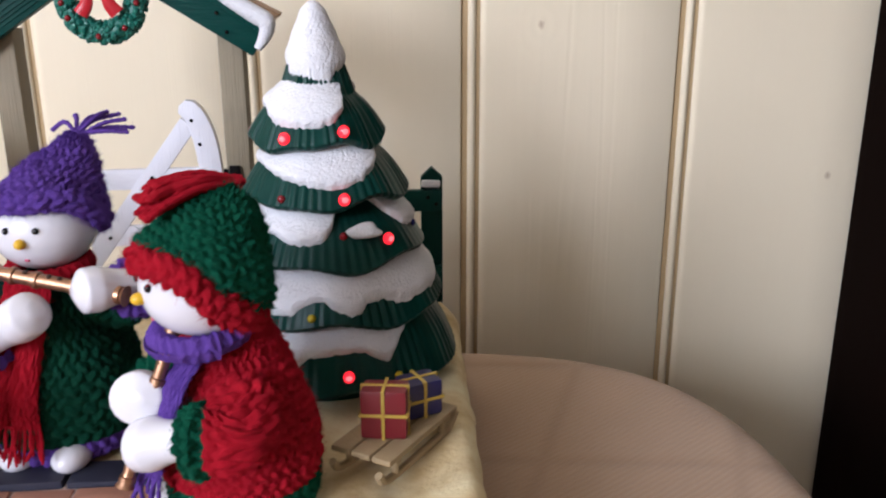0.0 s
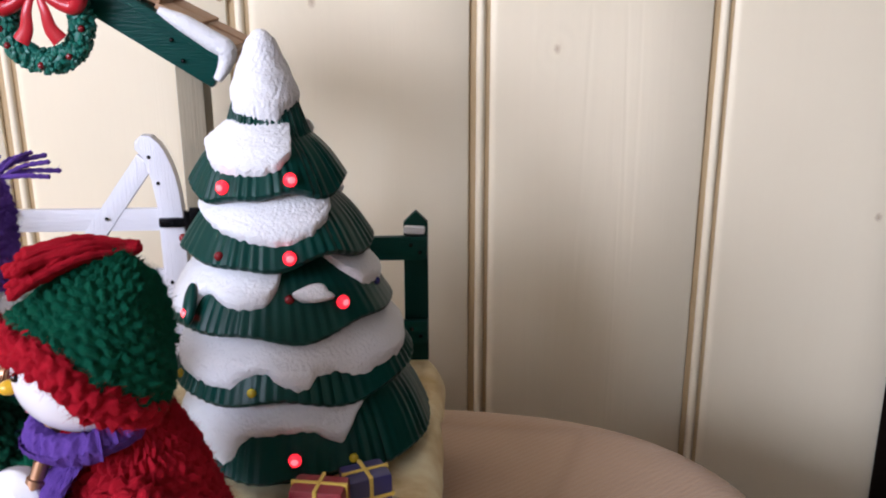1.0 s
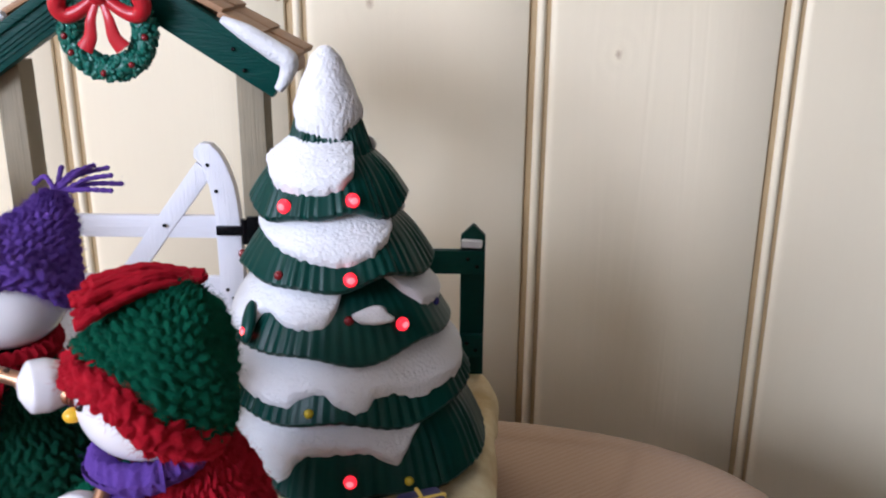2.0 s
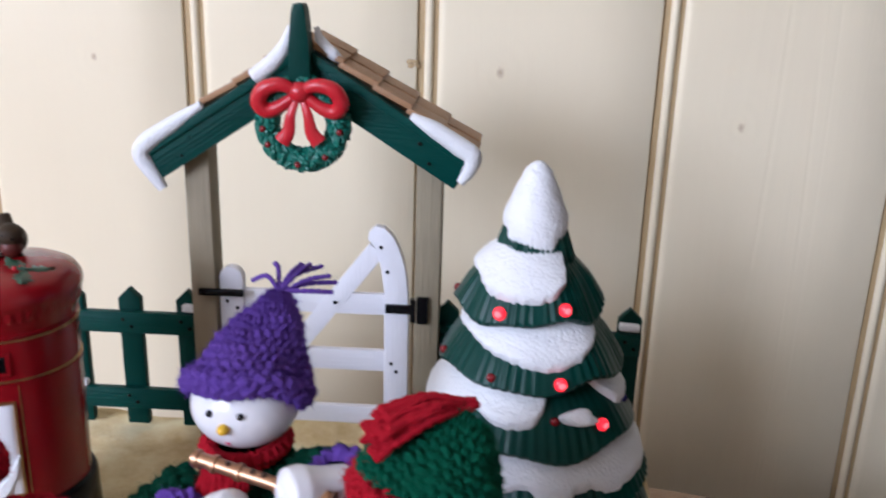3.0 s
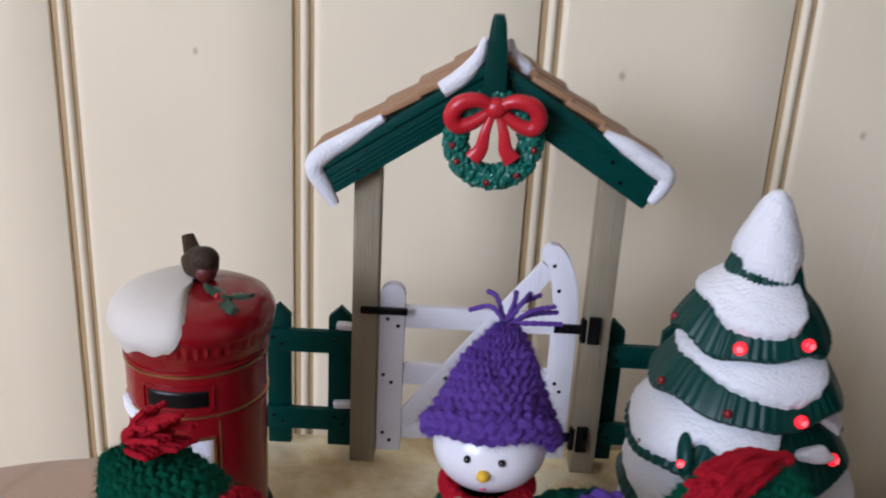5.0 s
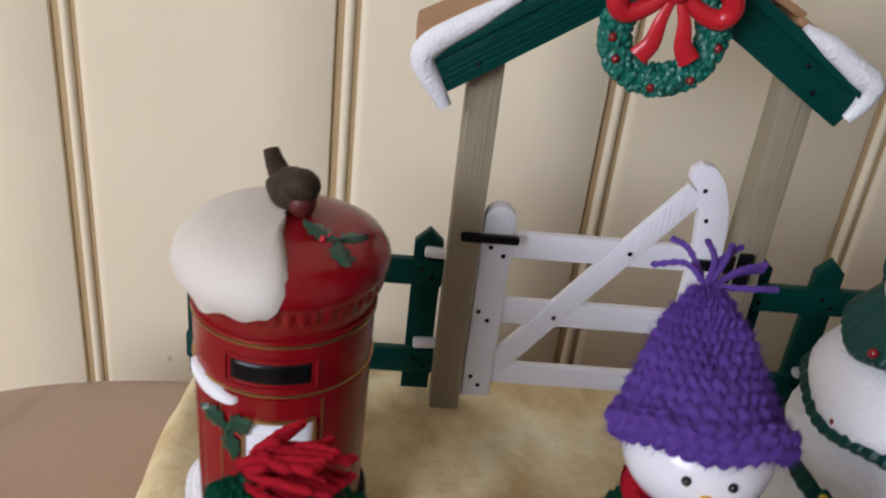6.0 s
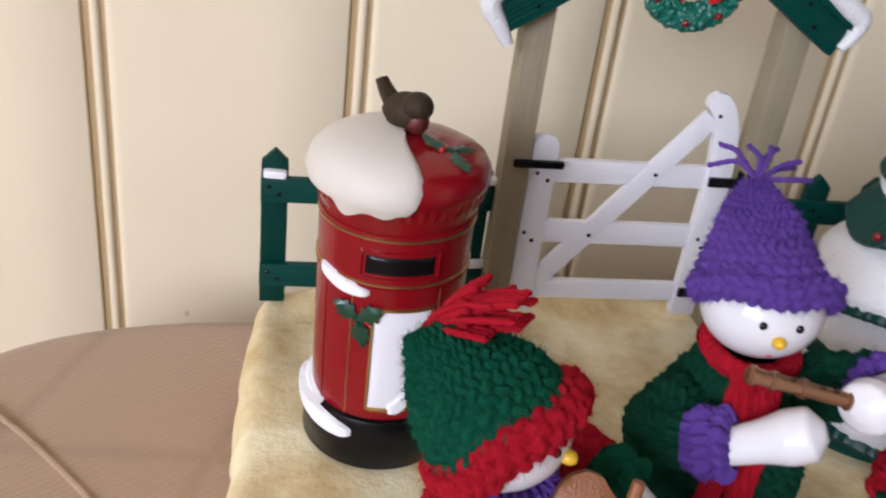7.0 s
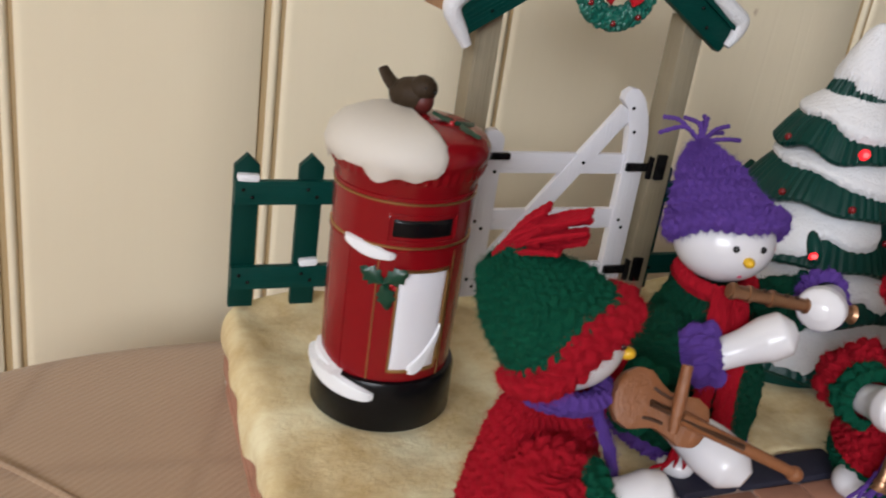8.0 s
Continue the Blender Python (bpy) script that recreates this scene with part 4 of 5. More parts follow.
def build_tree():
    root = thing("ornament_tree", (*TREE, 0), "tiered green Christmas tree with rough white snow and red lights", "Christmas tree")
    # top radius, top z, rim radius, rim z, shift, and how far down the snow reaches (degrees from the front, share)
    tiers = (
        (0.0315, 0.036, 0.0475, 0.0080, 0.0065, ((-180, 0.7), (-125, 0.55), (-105, 0.96), (-70, 0.98), (-60, 0.88), (-50, 0.98), (-27, 0.97), (-20, 0.64), (0, 0.60), (14, 0.62), (20, 0.76), (26, 0.78), (33, 0.56), (42, 0.34), (60, 0.22), (90, 0.2), (120, 0.5))),
        (0.0255, 0.060, 0.0440, 0.0350, 0.0035, ((-180, 0.8), (-120, 0.90), (-75, 0.90), (-40, 0.92), (-22, 0.90), (-12, 0.77), (-4, 0.75), (2, 0.90), (9, 0.97), (16, 0.95), (20, 0.77), (32, 0.75), (42, 0.86), (75, 0.89), (110, 0.75))),
        (0.0200, 0.082, 0.0400, 0.0590, 0.0002, ((-180, 0.8), (-100, 0.97), (-60, 0.99), (-48, 0.98), (-42, 0.93), (-38, 0.62), (-31, 0.68), (-18, 0.80), (-6, 0.80), (4, 0.70), (9, 0.52), (13, 0.20), (20, 0.08), (46, 0.08), (53, 0.42), (64, 0.72), (90, 0.8), (130, 0.7))),
        (0.0148, 0.104, 0.0338, 0.0830, 0.0000, ((-180, 0.6), (-100, 0.54), (-60, 0.58), (-35, 0.68), (-28, 0.72), (-8, 0.80), (16, 0.84), (34, 0.82), (48, 0.66), (58, 0.46), (75, 0.22), (100, 0.4))),
        (0.0090, 0.1255, 0.0268, 0.1050, -0.0020, ((-180, 0.6), (-95, 0.56), (-60, 0.60), (-40, 0.74), (-20, 0.82), (5, 0.84), (22, 0.80), (34, 0.62), (41, 0.30), (50, 0.10), (95, 0.10), (130, 0.5))),
        (0.0006, 0.1560, 0.0142, 0.1215, -0.0014, ((-180, 0.8), (-90, 0.74), (-62, 0.72), (-50, 0.80), (-25, 0.84), (10, 0.89), (26, 0.90), (34, 0.86), (44, 0.80), (80, 0.76), (120, 0.78))),
    )
    n = 264
    th = np.linspace(-np.pi, np.pi, n, endpoint=False)
    dx, dy = np.sin(th), -np.cos(th)
    for i, (r0, z0, r1, z1, ox, bare) in enumerate(tiers):
        cx, cy = TREE[0] + ox, TREE[1] - 0.001
        last = i == len(tiers) - 1
        power = 1.0 if last else 1.15
        wave = (0.0016 * np.sin(4 * th + i * 1.7) + 0.0010 * np.sin(7 * th + i)) * (0.4 if last else 1.0)
        ridge = 0.00055 * np.abs(np.sin(th * (36 - 3 * i))) + 0.0002 * np.sin(th * 61)

        def shape(v, extra=0.0):
            """The cone's surface: bulging, with v from the top to the rim."""
            bulge = math.sin(math.pi * v) * (0.0040 if not last else 0.0010)
            r = r0 + (r1 - r0) * v**power + bulge * 0.45 + extra
            z = z0 + (z1 - z0) * v**1.05 + bulge * 0.4 + wave * v**2 + extra * 0.4
            return r, z

        a = Acc()
        rows = []
        for v in np.linspace(0, 1, 16):
            r, z = shape(v)
            r = r + ridge * min(1, v * 1.5)
            rows.append(np.stack([cx + r * dx, cy + r * dy, z + 0 * th], -1))
        for dr, dz in ((0.0006, -0.0012), (0.0, -0.0026), (-0.0020, -0.0036), (-0.006, -0.0030), (-0.012, 0.002)):
            rr = np.maximum(r1 + dr + ridge, 0.004)
            rows.append(np.stack([cx + rr * dx, cy + rr * dy, z1 + wave + dz], -1))
        a.grid(np.array(rows), M_FIR, True, (True, True))
        tier = part("tier", a, root, "ridged dark green branch tier")
        # the snow: a thick skin that ends in lobes above the rim
        deg = np.degrees(th)
        cover = np.interp(deg, [c for c, _ in bare] + [180], [v for _, v in bare] + [bare[0][1]])
        for _ in range(2):
            cover = sum(np.roll(cover, k) for k in (-1, 0, 1)) / 3
        cover = np.clip(cover + 0.006 * np.sin(31 * th + i) + 0.005 * np.sin(47 * th), 0.04, 0.99)
        rows = []
        for s in np.linspace(0, 1, 22):
            pr = []
            lift = 0.0025 * (1 - max(0, (s - 0.80) / 0.20) ** 2.2) if s < 1 else -0.0004
            if last:
                lift *= 0.8 * min(1.0, 0.15 + s * 5)
            for j in range(n):
                v = cover[j] * min(1, s * 1.0)
                bulge = math.sin(math.pi * v) * (0.0040 if not last else 0.0010)
                lump = 0.00028 * math.sin(37 * v + 9 * th[j]) * math.sin(15 * th[j] + 11 * v)
                r = r0 + (r1 - r0) * v**power + bulge * 0.45 + lift + lump
                z = z0 + (z1 - z0) * v**1.05 + bulge * 0.4 + wave[j] * v * v + lift * 0.6
                pr.append((cx + r * dx[j], cy + r * dy[j], z))
            rows.append(pr)
        a = Acc()
        a.grid(np.array(rows), M_SNOW, True, (True, False))
        if last:
            a.ball((cx, cy, z0 - 0.0042), (0.0042, 0.0042, 0.0046), M_SNOW, 24, 12)
        part("snow", a, tier, "rough white snow")
    # a lump of snow in the green notch, and a trunk foot
    a = Acc()
    a.ball((TREE[0] + 0.0170, TREE[1] - 0.0330, 0.0705), (0.0062, 0.0036, 0.0036), M_SNOW, 20, 12, lump=0.15, seed=2)
    part("snow", a, root, "small lump of snow")
    # added dark oval, proud of the snow, standing in for a pocket in it
    t = radians(-41)
    a = Acc()
    a.ball((TREE[0] + 0.0395 * math.sin(t), TREE[1] - 0.001 - 0.0395 * math.cos(t), 0.0665), (0.0030, 0.0022, 0.0078), M_FIR, 20, 14, Matrix.Rotation(t, 3, "Z") @ Matrix.Rotation(radians(-24), 3, "Y") @ Matrix.Rotation(radians(-28), 3, "X"))
    part("snow_gap", a, root, "added dark green oval standing in for a gap in the snow")
    a = Acc()
    a.grid(lathe([(0.040, -0.001), (0.041, 0.004), (0.038, 0.012)], TREE, 48), M_FIR, True, (True, True))
    part("foot", a, root)
    # angle from the front, tier, how far down it, kind: 0 dark red, 1 lit, 2 yellow, 3 blue
    lights = ((27, 4, 0.93, 1), (-23, 4, 0.93, 1), (17, 3, 0.95, 1), (44, 2, 0.80, 1), (-40, 2, 0.86, 1), (4, 0, 0.86, 1), (-25, 3, 0.95, 0), (15, 2, 0.62, 0), (80, 2, 0.75, 3), (-10, 1, 0.93, 2), (29, 0, 0.93, 2), (-95, 4, 0.95, 0), (-75, 3, 0.95, 0), (-72, 2, 0.9, 0), (-62, 1, 0.95, 2))
    for ang, i, v, kind in lights:
        r0, z0, r1, z1, ox, _ = tiers[i]
        t = radians(ang)
        out = np.array((math.sin(t), -math.cos(t), 0.15))
        wv = 0.0016 * math.sin(4 * t + i * 1.7) + 0.0010 * math.sin(7 * t + i)
        r = r0 + (r1 - r0) * v**1.15 + math.sin(math.pi * v) * 0.0018 + (0.0034 if (ang, i) == (-40, 2) else 0.0006)
        z = z0 + (z1 - z0) * v**1.05 + math.sin(math.pi * v) * 0.0016 + wv * v * v
        p = np.array((TREE[0] + ox + r * math.sin(t), TREE[1] - 0.001 - r * math.cos(t), z))
        a = Acc()
        turn = Matrix.Rotation(t, 3, "Z")
        if kind == 1:
            a.ball(p + out * 0.0004, (0.0023, 0.0021, 0.0025), M_LIT, 18, 12, turn)
            a.ball(p + out * 0.0014, (0.0016, 0.0013, 0.0015), M_LIT_CORE, 14, 10, turn)
            part("bulb", a, root, "glowing red bulb")
        else:
            a.ball(p, (0.0017, 0.0016, 0.0017), (M_BERRY, None, M_YELLOW, M_BLUE)[kind], 14, 10, turn)
            part("bead", a, root, ("dark red bead", "", "yellow bead", "dark blue bead")[kind])
    # the tree leans a little forward
    for ob in root.children_recursive:
        for v in ob.data.vertices:
            v.co.y -= 0.065 * v.co.z


build_tree()


# ---- knitted snowman dolls, each one mesh ----
class Doll:
    """Gathers one doll in its own frame: it looks along -y, its base at the origin."""

    def __init__(self, seed):
        self.a, self.rng, self.fuzz = Acc(), np.random.RandomState(seed), []

    def knit(self, fn, cols, rows, amp, bands, wrap=True, fuzz=300, span=1.0):
        """A knitted surface: fn(u, v) gives places; bands: (upper v, material) from v = 0 on."""
        nu, nv = cols * 8, rows * 8 + 1
        u = np.linspace(0, span, nu, endpoint=not wrap)
        v = np.linspace(0, 1, nv)
        V, U = np.meshgrid(v, u, indexing="ij")
        P = fn(U, V)
        du = (np.roll(P, -1, 1) - np.roll(P, 1, 1)) if wrap else np.gradient(P, axis=1)
        N = np.cross(du, np.gradient(P, axis=0))
        N /= np.linalg.norm(N, axis=2)[..., None] + 1e-12
        ph = self.rng.rand(6) * 6.3
        W = 2 * np.pi * U / span
        U0, V0 = U, V
        V = np.clip(V + (0.16 * np.sin(3 * W + ph[0]) + 0.12 * np.sin(7 * W + ph[1] + 5 * V)) / rows * np.sin(np.pi * V), 0, 1)
        U = U + span * (0.25 * np.sin(2 * W + 7 * V + ph[2]) + 0.15 * np.sin(5 * W - 9 * V + ph[3])) / cols
        leg = 0.16 * np.sin(2 * np.pi * U / span * cols)
        row = np.floor(V * rows * 0.9999 + leg)
        jit = self.rng.rand(rows + 4, cols + 2)
        col = np.floor((U / span * cols + 0.5 * (row % 2))).astype(int) % (cols + 1)
        hgt = np.abs(np.sin(np.pi * (U / span * cols + 0.5 * (row % 2)))) ** 0.7 * np.abs(np.sin(np.pi * (V * rows * 0.9999 + leg))) ** 0.7
        hgt *= 0.65 + 0.60 * jit[row.astype(int) + 1, col]
        Q = P + N * (amp * (hgt - 0.35))[..., None]
        Q += N * (amp * 0.07 * self.rng.normal(size=hgt.shape))[..., None]
        Q += N * (amp * 0.6 * np.sin(9 * U + 4 * V + self.rng.rand() * 6) * np.sin(5 * V + 7 * U))[..., None]
        lo = 0
        for top, mat in bands:
            hi = int(round(top * (nv - 1)))
            if hi > lo:
                self.a.grid(Q[lo : hi + 1], mat, wrap)
                for _ in range(int(10 * fuzz * (hi - lo) / nv)):
                    i, j = self.rng.randint(lo, hi), self.rng.randint(0, nu)
                    self.fuzz.append((Q[i, j], N[i, j], mat))
            lo = hi

    def hair(self):
        for p, n, mat in self.fuzz:
            d = n + self.rng.normal(size=3) * 0.7
            d /= np.linalg.norm(d)
            e = d + self.rng.normal(size=3) * 0.6
            s = np.cross(d, self.rng.normal(size=3))
            s *= 0.000055 / (np.linalg.norm(s) + 1e-9)
            l = self.rng.uniform(0.0010, 0.0032)
            q = p + d * l * 0.5
            t = q + e / np.linalg.norm(e) * l * 0.6
            self.a.raw([p - s, p + s, q + s * 0.8, q - s * 0.8, t], [(0, 1, 2, 3), (3, 2, 4)], mat)

    def yarn(self, pts, mat, rad=0.0009, steps=26):
        """A twisted strand of yarn."""
        line = spline(pts, steps)
        w = 1 + 0.18 * np.sin(np.arange(steps) * 1.9)
        r = rad * w
        r[-1] *= 0.5
        self.a.tube(line, r, mat, 7)
        for k in range(steps // 2):
            i = self.rng.randint(0, steps)
            self.fuzz.append((line[i], self.rng.normal(size=3), mat))

    def tassel(self, root, tips, mat, rad=0.0009):
        for tip in tips:
            root_, tip = np.asarray(root, float), np.asarray(tip, float)
            mid = (root_ + tip) / 2 + self.rng.normal(size=3) * 0.0012 + np.array((0, 0, 0.0022))
            self.yarn([root_ + self.rng.normal(size=3) * 0.0006, mid, tip], mat, rad)


def doll(name, label, at, facing, hz, colours, hat_lean, tip, tassel, arms, scarf, seed, feet=True, hem=0.10, wide=1.0, low=0.0, ahead=0.0, size=1.0, hat_at=(0.0025, 0.0062), cone=(0.0213, 0.0212, 0.0194, 0.0158, 0.0112, 0.0078, 0.0045)):
    """hz: the head's height; colours: coat, hem, cuffs, hat, brim, scarf, tassel; arms: shoulder, elbow, wrist, hand for both."""
    coat, hem_m, cuff, hat, brim, scarf_m, tas = colours
    d = Doll(seed)
    neck = hz - 0.0165

    def coat_fn(U, V):
        t = U * 2 * np.pi
        z = low + (neck - low) * V
        r = np.interp(V, [0, 0.06, 0.25, 0.5, 0.75, 0.92, 1.0], np.array([0.0235, 0.0262, 0.0272, 0.0250, 0.0195, 0.0140, 0.0105]) * wide)
        r = r * (1 + 0.03 * np.sin(3 * t + 1) + 0.02 * np.sin(5 * t + seed))
        return np.stack([r * np.cos(t), r * np.sin(t) * 0.95, z], -1)

    d.knit(coat_fn, 36, 18, 0.0018, ((hem, hem_m), (1.0, coat)), fuzz=700)
    d.a.ball((0, 0, low + 0.004), (0.0225 * wide, 0.021 * wide, 0.004), coat, 24, 8)
    if feet:
        for s in (1, -1):
            d.a.ball((s * 0.0105, -0.0205 * wide, low + 0.0035), (0.0075, 0.0098, 0.0058), M_PORCELAIN, 20, 12)
    mark, fz = len(d.a.v), len(d.fuzz)
    # head and face
    d.a.ball((0, 0, hz), (0.0198, 0.0188, 0.0166), M_PORCELAIN, 48, 28)

    def on_head(x, z):
        k = 1 - (x / 0.0198) ** 2 - (z / 0.0166) ** 2
        return np.array((x, -0.0188 * math.sqrt(max(k, 0)), hz + z))

    for s in (1, -1):
        d.a.ball(on_head(s * 0.0057, 0.0030), 0.00135, M_EYE, 12, 8)
    n = on_head(0, -0.0016)
    d.a.ball(n + np.array((0, -0.0006, 0)), (0.0022, 0.0026, 0.0020), M_NOSE, 16, 10)
    d.a.ball(on_head(0, -0.0088), (0.0011, 0.0005, 0.0008), M_MOUTH, 10, 6)
    # hat: a rolled brim and a leaning cone
    L = Matrix.Rotation(radians(hat_lean[0]), 3, "X") @ Matrix.Rotation(radians(hat_lean[1]), 3, "Y")
    Ln = np.array(L)
    base = np.array((0, hat_at[0], hz + hat_at[1]))
    tip = np.asarray(tip, float)

    def brim_fn(U, V):
        t, q = U * 2 * np.pi, (V - 0.5) * 2 * np.pi * 0.96
        R = 0.0212 + 0.0030 * np.cos(q)
        p = np.stack([R * np.cos(t), R * np.sin(t) * 0.97, 0.0046 * np.sin(q) + 0.0012 + 0.0009 * np.sin(4 * t + seed)], -1)
        return p @ Ln.T + base

    d.knit(brim_fn, 30, 6, 0.0017, ((1.0, brim),), fuzz=420)
    start = Ln @ np.array((0, 0, 0.003)) + base

    def cone_fn(U, V):
        t = U * 2 * np.pi
        k = V**0.92
        r = np.interp(V, [0, 0.12, 0.35, 0.6, 0.8, 0.93, 1.0], cone)
        r = r * (1 + 0.04 * np.sin(2 * t + 3 * V) + 0.03 * np.sin(3 * t - 5 * V))
        c = start + (tip - start) * k[..., None] + np.array((0, 0.0012, 0)) * np.sin(np.pi * k)[..., None]
        w = np.stack([r * np.cos(t), r * np.sin(t), 0 * t], -1)
        return c + w @ Ln.T

    d.knit(cone_fn, 29, 12, 0.0017, ((1.0, hat),), fuzz=600)
    for kind, tips, rad in tassel:
        d.tassel(tip if kind is None else kind, tips, tas, rad)
    # scarf round the neck, with tails

    def scarf_fn(U, V):
        t, q = U * 2 * np.pi, V * 2 * np.pi
        R = 0.0138 + 0.0036 * np.cos(q)
        return np.stack([R * np.cos(t), R * np.sin(t) - 0.001, neck + 0.0005 + 0.0040 * np.sin(-q) - 0.0015 * np.cos(t + np.pi / 2)], -1)

    d.knit(scarf_fn, 26, 5, 0.0011, ((1.0, scarf_m),), fuzz=180)
    for i in range(mark, len(d.a.v)):
        d.a.v[i] = d.a.v[i] + np.array((0, -ahead, 0))
    d.fuzz = [(p + (np.array((0, -ahead, 0)) if k >= fz else 0), n, q) for k, (p, n, q) in enumerate(d.fuzz)]
    for pts, w, fringe in scarf:
        line = spline(pts, 24)
        side = np.array((1.0, 0.25, 0))
        side /= np.linalg.norm(side)

        def tail_fn(U, V, line=line, side=side, w=w):
            q = U * 2 * np.pi
            i = V * (len(line) - 1)
            p = np.stack([np.interp(i, np.arange(len(line)), line[:, k]) for k in range(3)], -1)
            return p + w * np.cos(q)[..., None] * side + 0.0016 * np.sin(q)[..., None] * np.array((0.2, -1, 0.1))

        d.knit(tail_fn, 12, 10, 0.0009, ((1.0, scarf_m),), fuzz=90)
        if fringe:
            e = line[-1]
            dirn = (line[-1] - line[-3]) / np.linalg.norm(line[-1] - line[-3])
            for k in np.linspace(-1, 1, 9):
                f0 = e + side * w * k
                d.yarn([f0, f0 + dirn * fringe * 0.5 + d.rng.normal(size=3) * 0.001, f0 + dirn * fringe + side * k * 0.003 + d.rng.normal(size=3) * 0.0015], scarf_m, 0.0007, 14)
    # arms: knitted sleeve, cuff, glazed hand with a thumb
    for sh, el, wr, hand in arms:
        line = spline([sh, el, wr], 20)

        def sleeve_fn(U, V, line=line):
            q = U * 2 * np.pi
            i = V * (len(line) - 1)
            p = np.stack([np.interp(i, np.arange(len(line)), line[:, k]) for k in range(3)], -1)
            dd = np.stack([np.interp(i, np.arange(len(line)), np.gradient(line, axis=0)[:, k]) for k in range(3)], -1)
            dd /= np.linalg.norm(dd, axis=-1)[..., None]
            s1 = np.cross(dd, np.array((0.1, 0.2, 1.0)))
            s1 /= np.linalg.norm(s1, axis=-1)[..., None]
            s2 = np.cross(dd, s1)
            r = np.interp(V, [0, 0.15, 0.6, 0.75, 0.8, 0.95, 1.0], [0.0085, 0.0115, 0.0108, 0.0095, 0.0118, 0.0112, 0.0075])
            return p + r[..., None] * (np.cos(q)[..., None] * s1 + np.sin(q)[..., None] * s2)

        d.knit(sleeve_fn, 15, 9, 0.0021, ((0.74, coat), (1.0, cuff)), fuzz=260)
        hand = np.asarray(hand, float)
        wr = np.asarray(wr, float)
        d.a.tube([wr - (hand - wr) * 0.3, wr + (hand - wr) * 0.35, wr + (hand - wr) * 0.8, hand + (hand - wr) * 0.15, hand + (hand - wr) * 0.36], [0.0062, 0.0072, 0.0094, 0.0090, 0.0032], M_PORCELAIN, 18, 0.92, 22)
        dirn = (hand - wr) / np.linalg.norm(hand - wr)
        d.a.ball(hand - dirn * 0.002 + np.array((0, -0.001, -0.0052)), (0.0036, 0.0034, 0.0030), M_PORCELAIN, 14, 10)
    d.hair()
    m = np.array(Matrix.Rotation(facing, 3, "Z"))
    ms = m * size
    for i, v in enumerate(d.a.v):
        d.a.v[i] = (size * v) @ m.T + np.array((*at, 0.0))
    return single(name, d.a, label, "doll"), ms


def facing_of(fx, fy):
    """The turn about z that takes -y to that way."""
    return math.atan2(fx, -fy)


FLUTE_HANDS = (
    ((-0.017, -0.004, 0.056), (-0.029, -0.019, 0.049), (-0.0080, -0.031, 0.057), (0.0080, -0.0365, 0.0675)),
    ((0.017, -0.004, 0.060), (0.0390, -0.006, 0.067), (0.0400, -0.019, 0.0735), (0.0290, -0.0295, 0.0750)),
)
P_AT = (0.0170, -0.1160)
P_TURN = facing_of(-0.12, -0.99)
_, P_M = doll(
    "snowman_doll", "snowman doll in purple knitted hat and green coat", P_AT, P_TURN, 0.0905,
    (M_YARN_DKGREEN, M_YARN_PURPLE, M_YARN_PURPLE, M_YARN_PURPLE, M_YARN_PURPLE, M_YARN_RED, M_YARN_PURPLE),
    (-30, 0), (0.000, 0.0345, 0.1200),
    ((None, [(x, y + 0.0075, z - 0.0025) for x, y, z in ((0.018, 0.037, 0.1270), (0.021, 0.031, 0.1225), (0.012, 0.045, 0.1280), (-0.015, 0.036, 0.1225), (-0.009, 0.046, 0.1270), (0.002, 0.048, 0.1270), (0.019, 0.042, 0.1225), (0.008, 0.042, 0.1295))], 0.00095),),
    FLUTE_HANDS,
    (([(-0.004, -0.0140, 0.0755), (-0.007, -0.0235, 0.056), (-0.010, -0.0290, 0.036), (-0.014, -0.0310, 0.020)], 0.0052, 0.014), ([(0.003, -0.0140, 0.0755), (0.002, -0.0245, 0.055), (-0.001, -0.0300, 0.034), (-0.001, -0.0330, 0.022)], 0.0048, 0.014)),
    11, True, 0.12, 1.14, size=0.915, hat_at=(0.0012, 0.0032), cone=(0.0215, 0.0204, 0.0166, 0.0120, 0.0080, 0.0052, 0.0026),
)


def put_back(pts, at, m):
    return [np.asarray(p, float) @ m.T + np.array((*at, 0.0)) for p in pts]


def build_flute(pts, label, rad=0.0024):
    """A wind instrument: a tube with rings, keys and a flared end."""
    root = thing("toy_flute", tuple(pts[0]), label, "toy flute", "instruments of the dolls")
    p0, p1 = np.asarray(pts[0]), np.asarray(pts[1])
    a = Acc()
    a.tube([p0, p0 + (p1 - p0) * 0.9, p0 + (p1 - p0) * 0.97, p1], [rad, rad * 0.92, rad * 1.05, rad * 1.5], M_BRASS, 16)
    tube = part("tube", a, root)
    for f in (0.03, 0.16, 0.34, 0.62, 0.95):
        c, dd = p0 + (p1 - p0) * f, (p1 - p0) / np.linalg.norm(p1 - p0)
        a = Acc()
        a.tube([c - dd * 0.0011, c - dd * 0.0007, c + dd * 0.0007, c + dd * 0.0011], [rad * 0.9, rad * 1.25, rad * 1.25, rad * 0.9], M_BRASS, 16)
        part("ring", a, tube)
    for f in (0.26, 0.44, 0.52):
        a = Acc()
        a.ball(p0 + (p1 - p0) * f + np.array((0, -rad * 0.3, rad)), (0.0010, 0.0010, 0.0006), M_VIOLIN_DARK, 10, 6)
        part("key", a, tube, "dark key")
    return root


build_flute(put_back([(-0.0090, -0.0245, 0.0800), (0.0430, -0.0300, 0.0730)], P_AT, P_M), "brass toy flute held to the snowman's mouth")

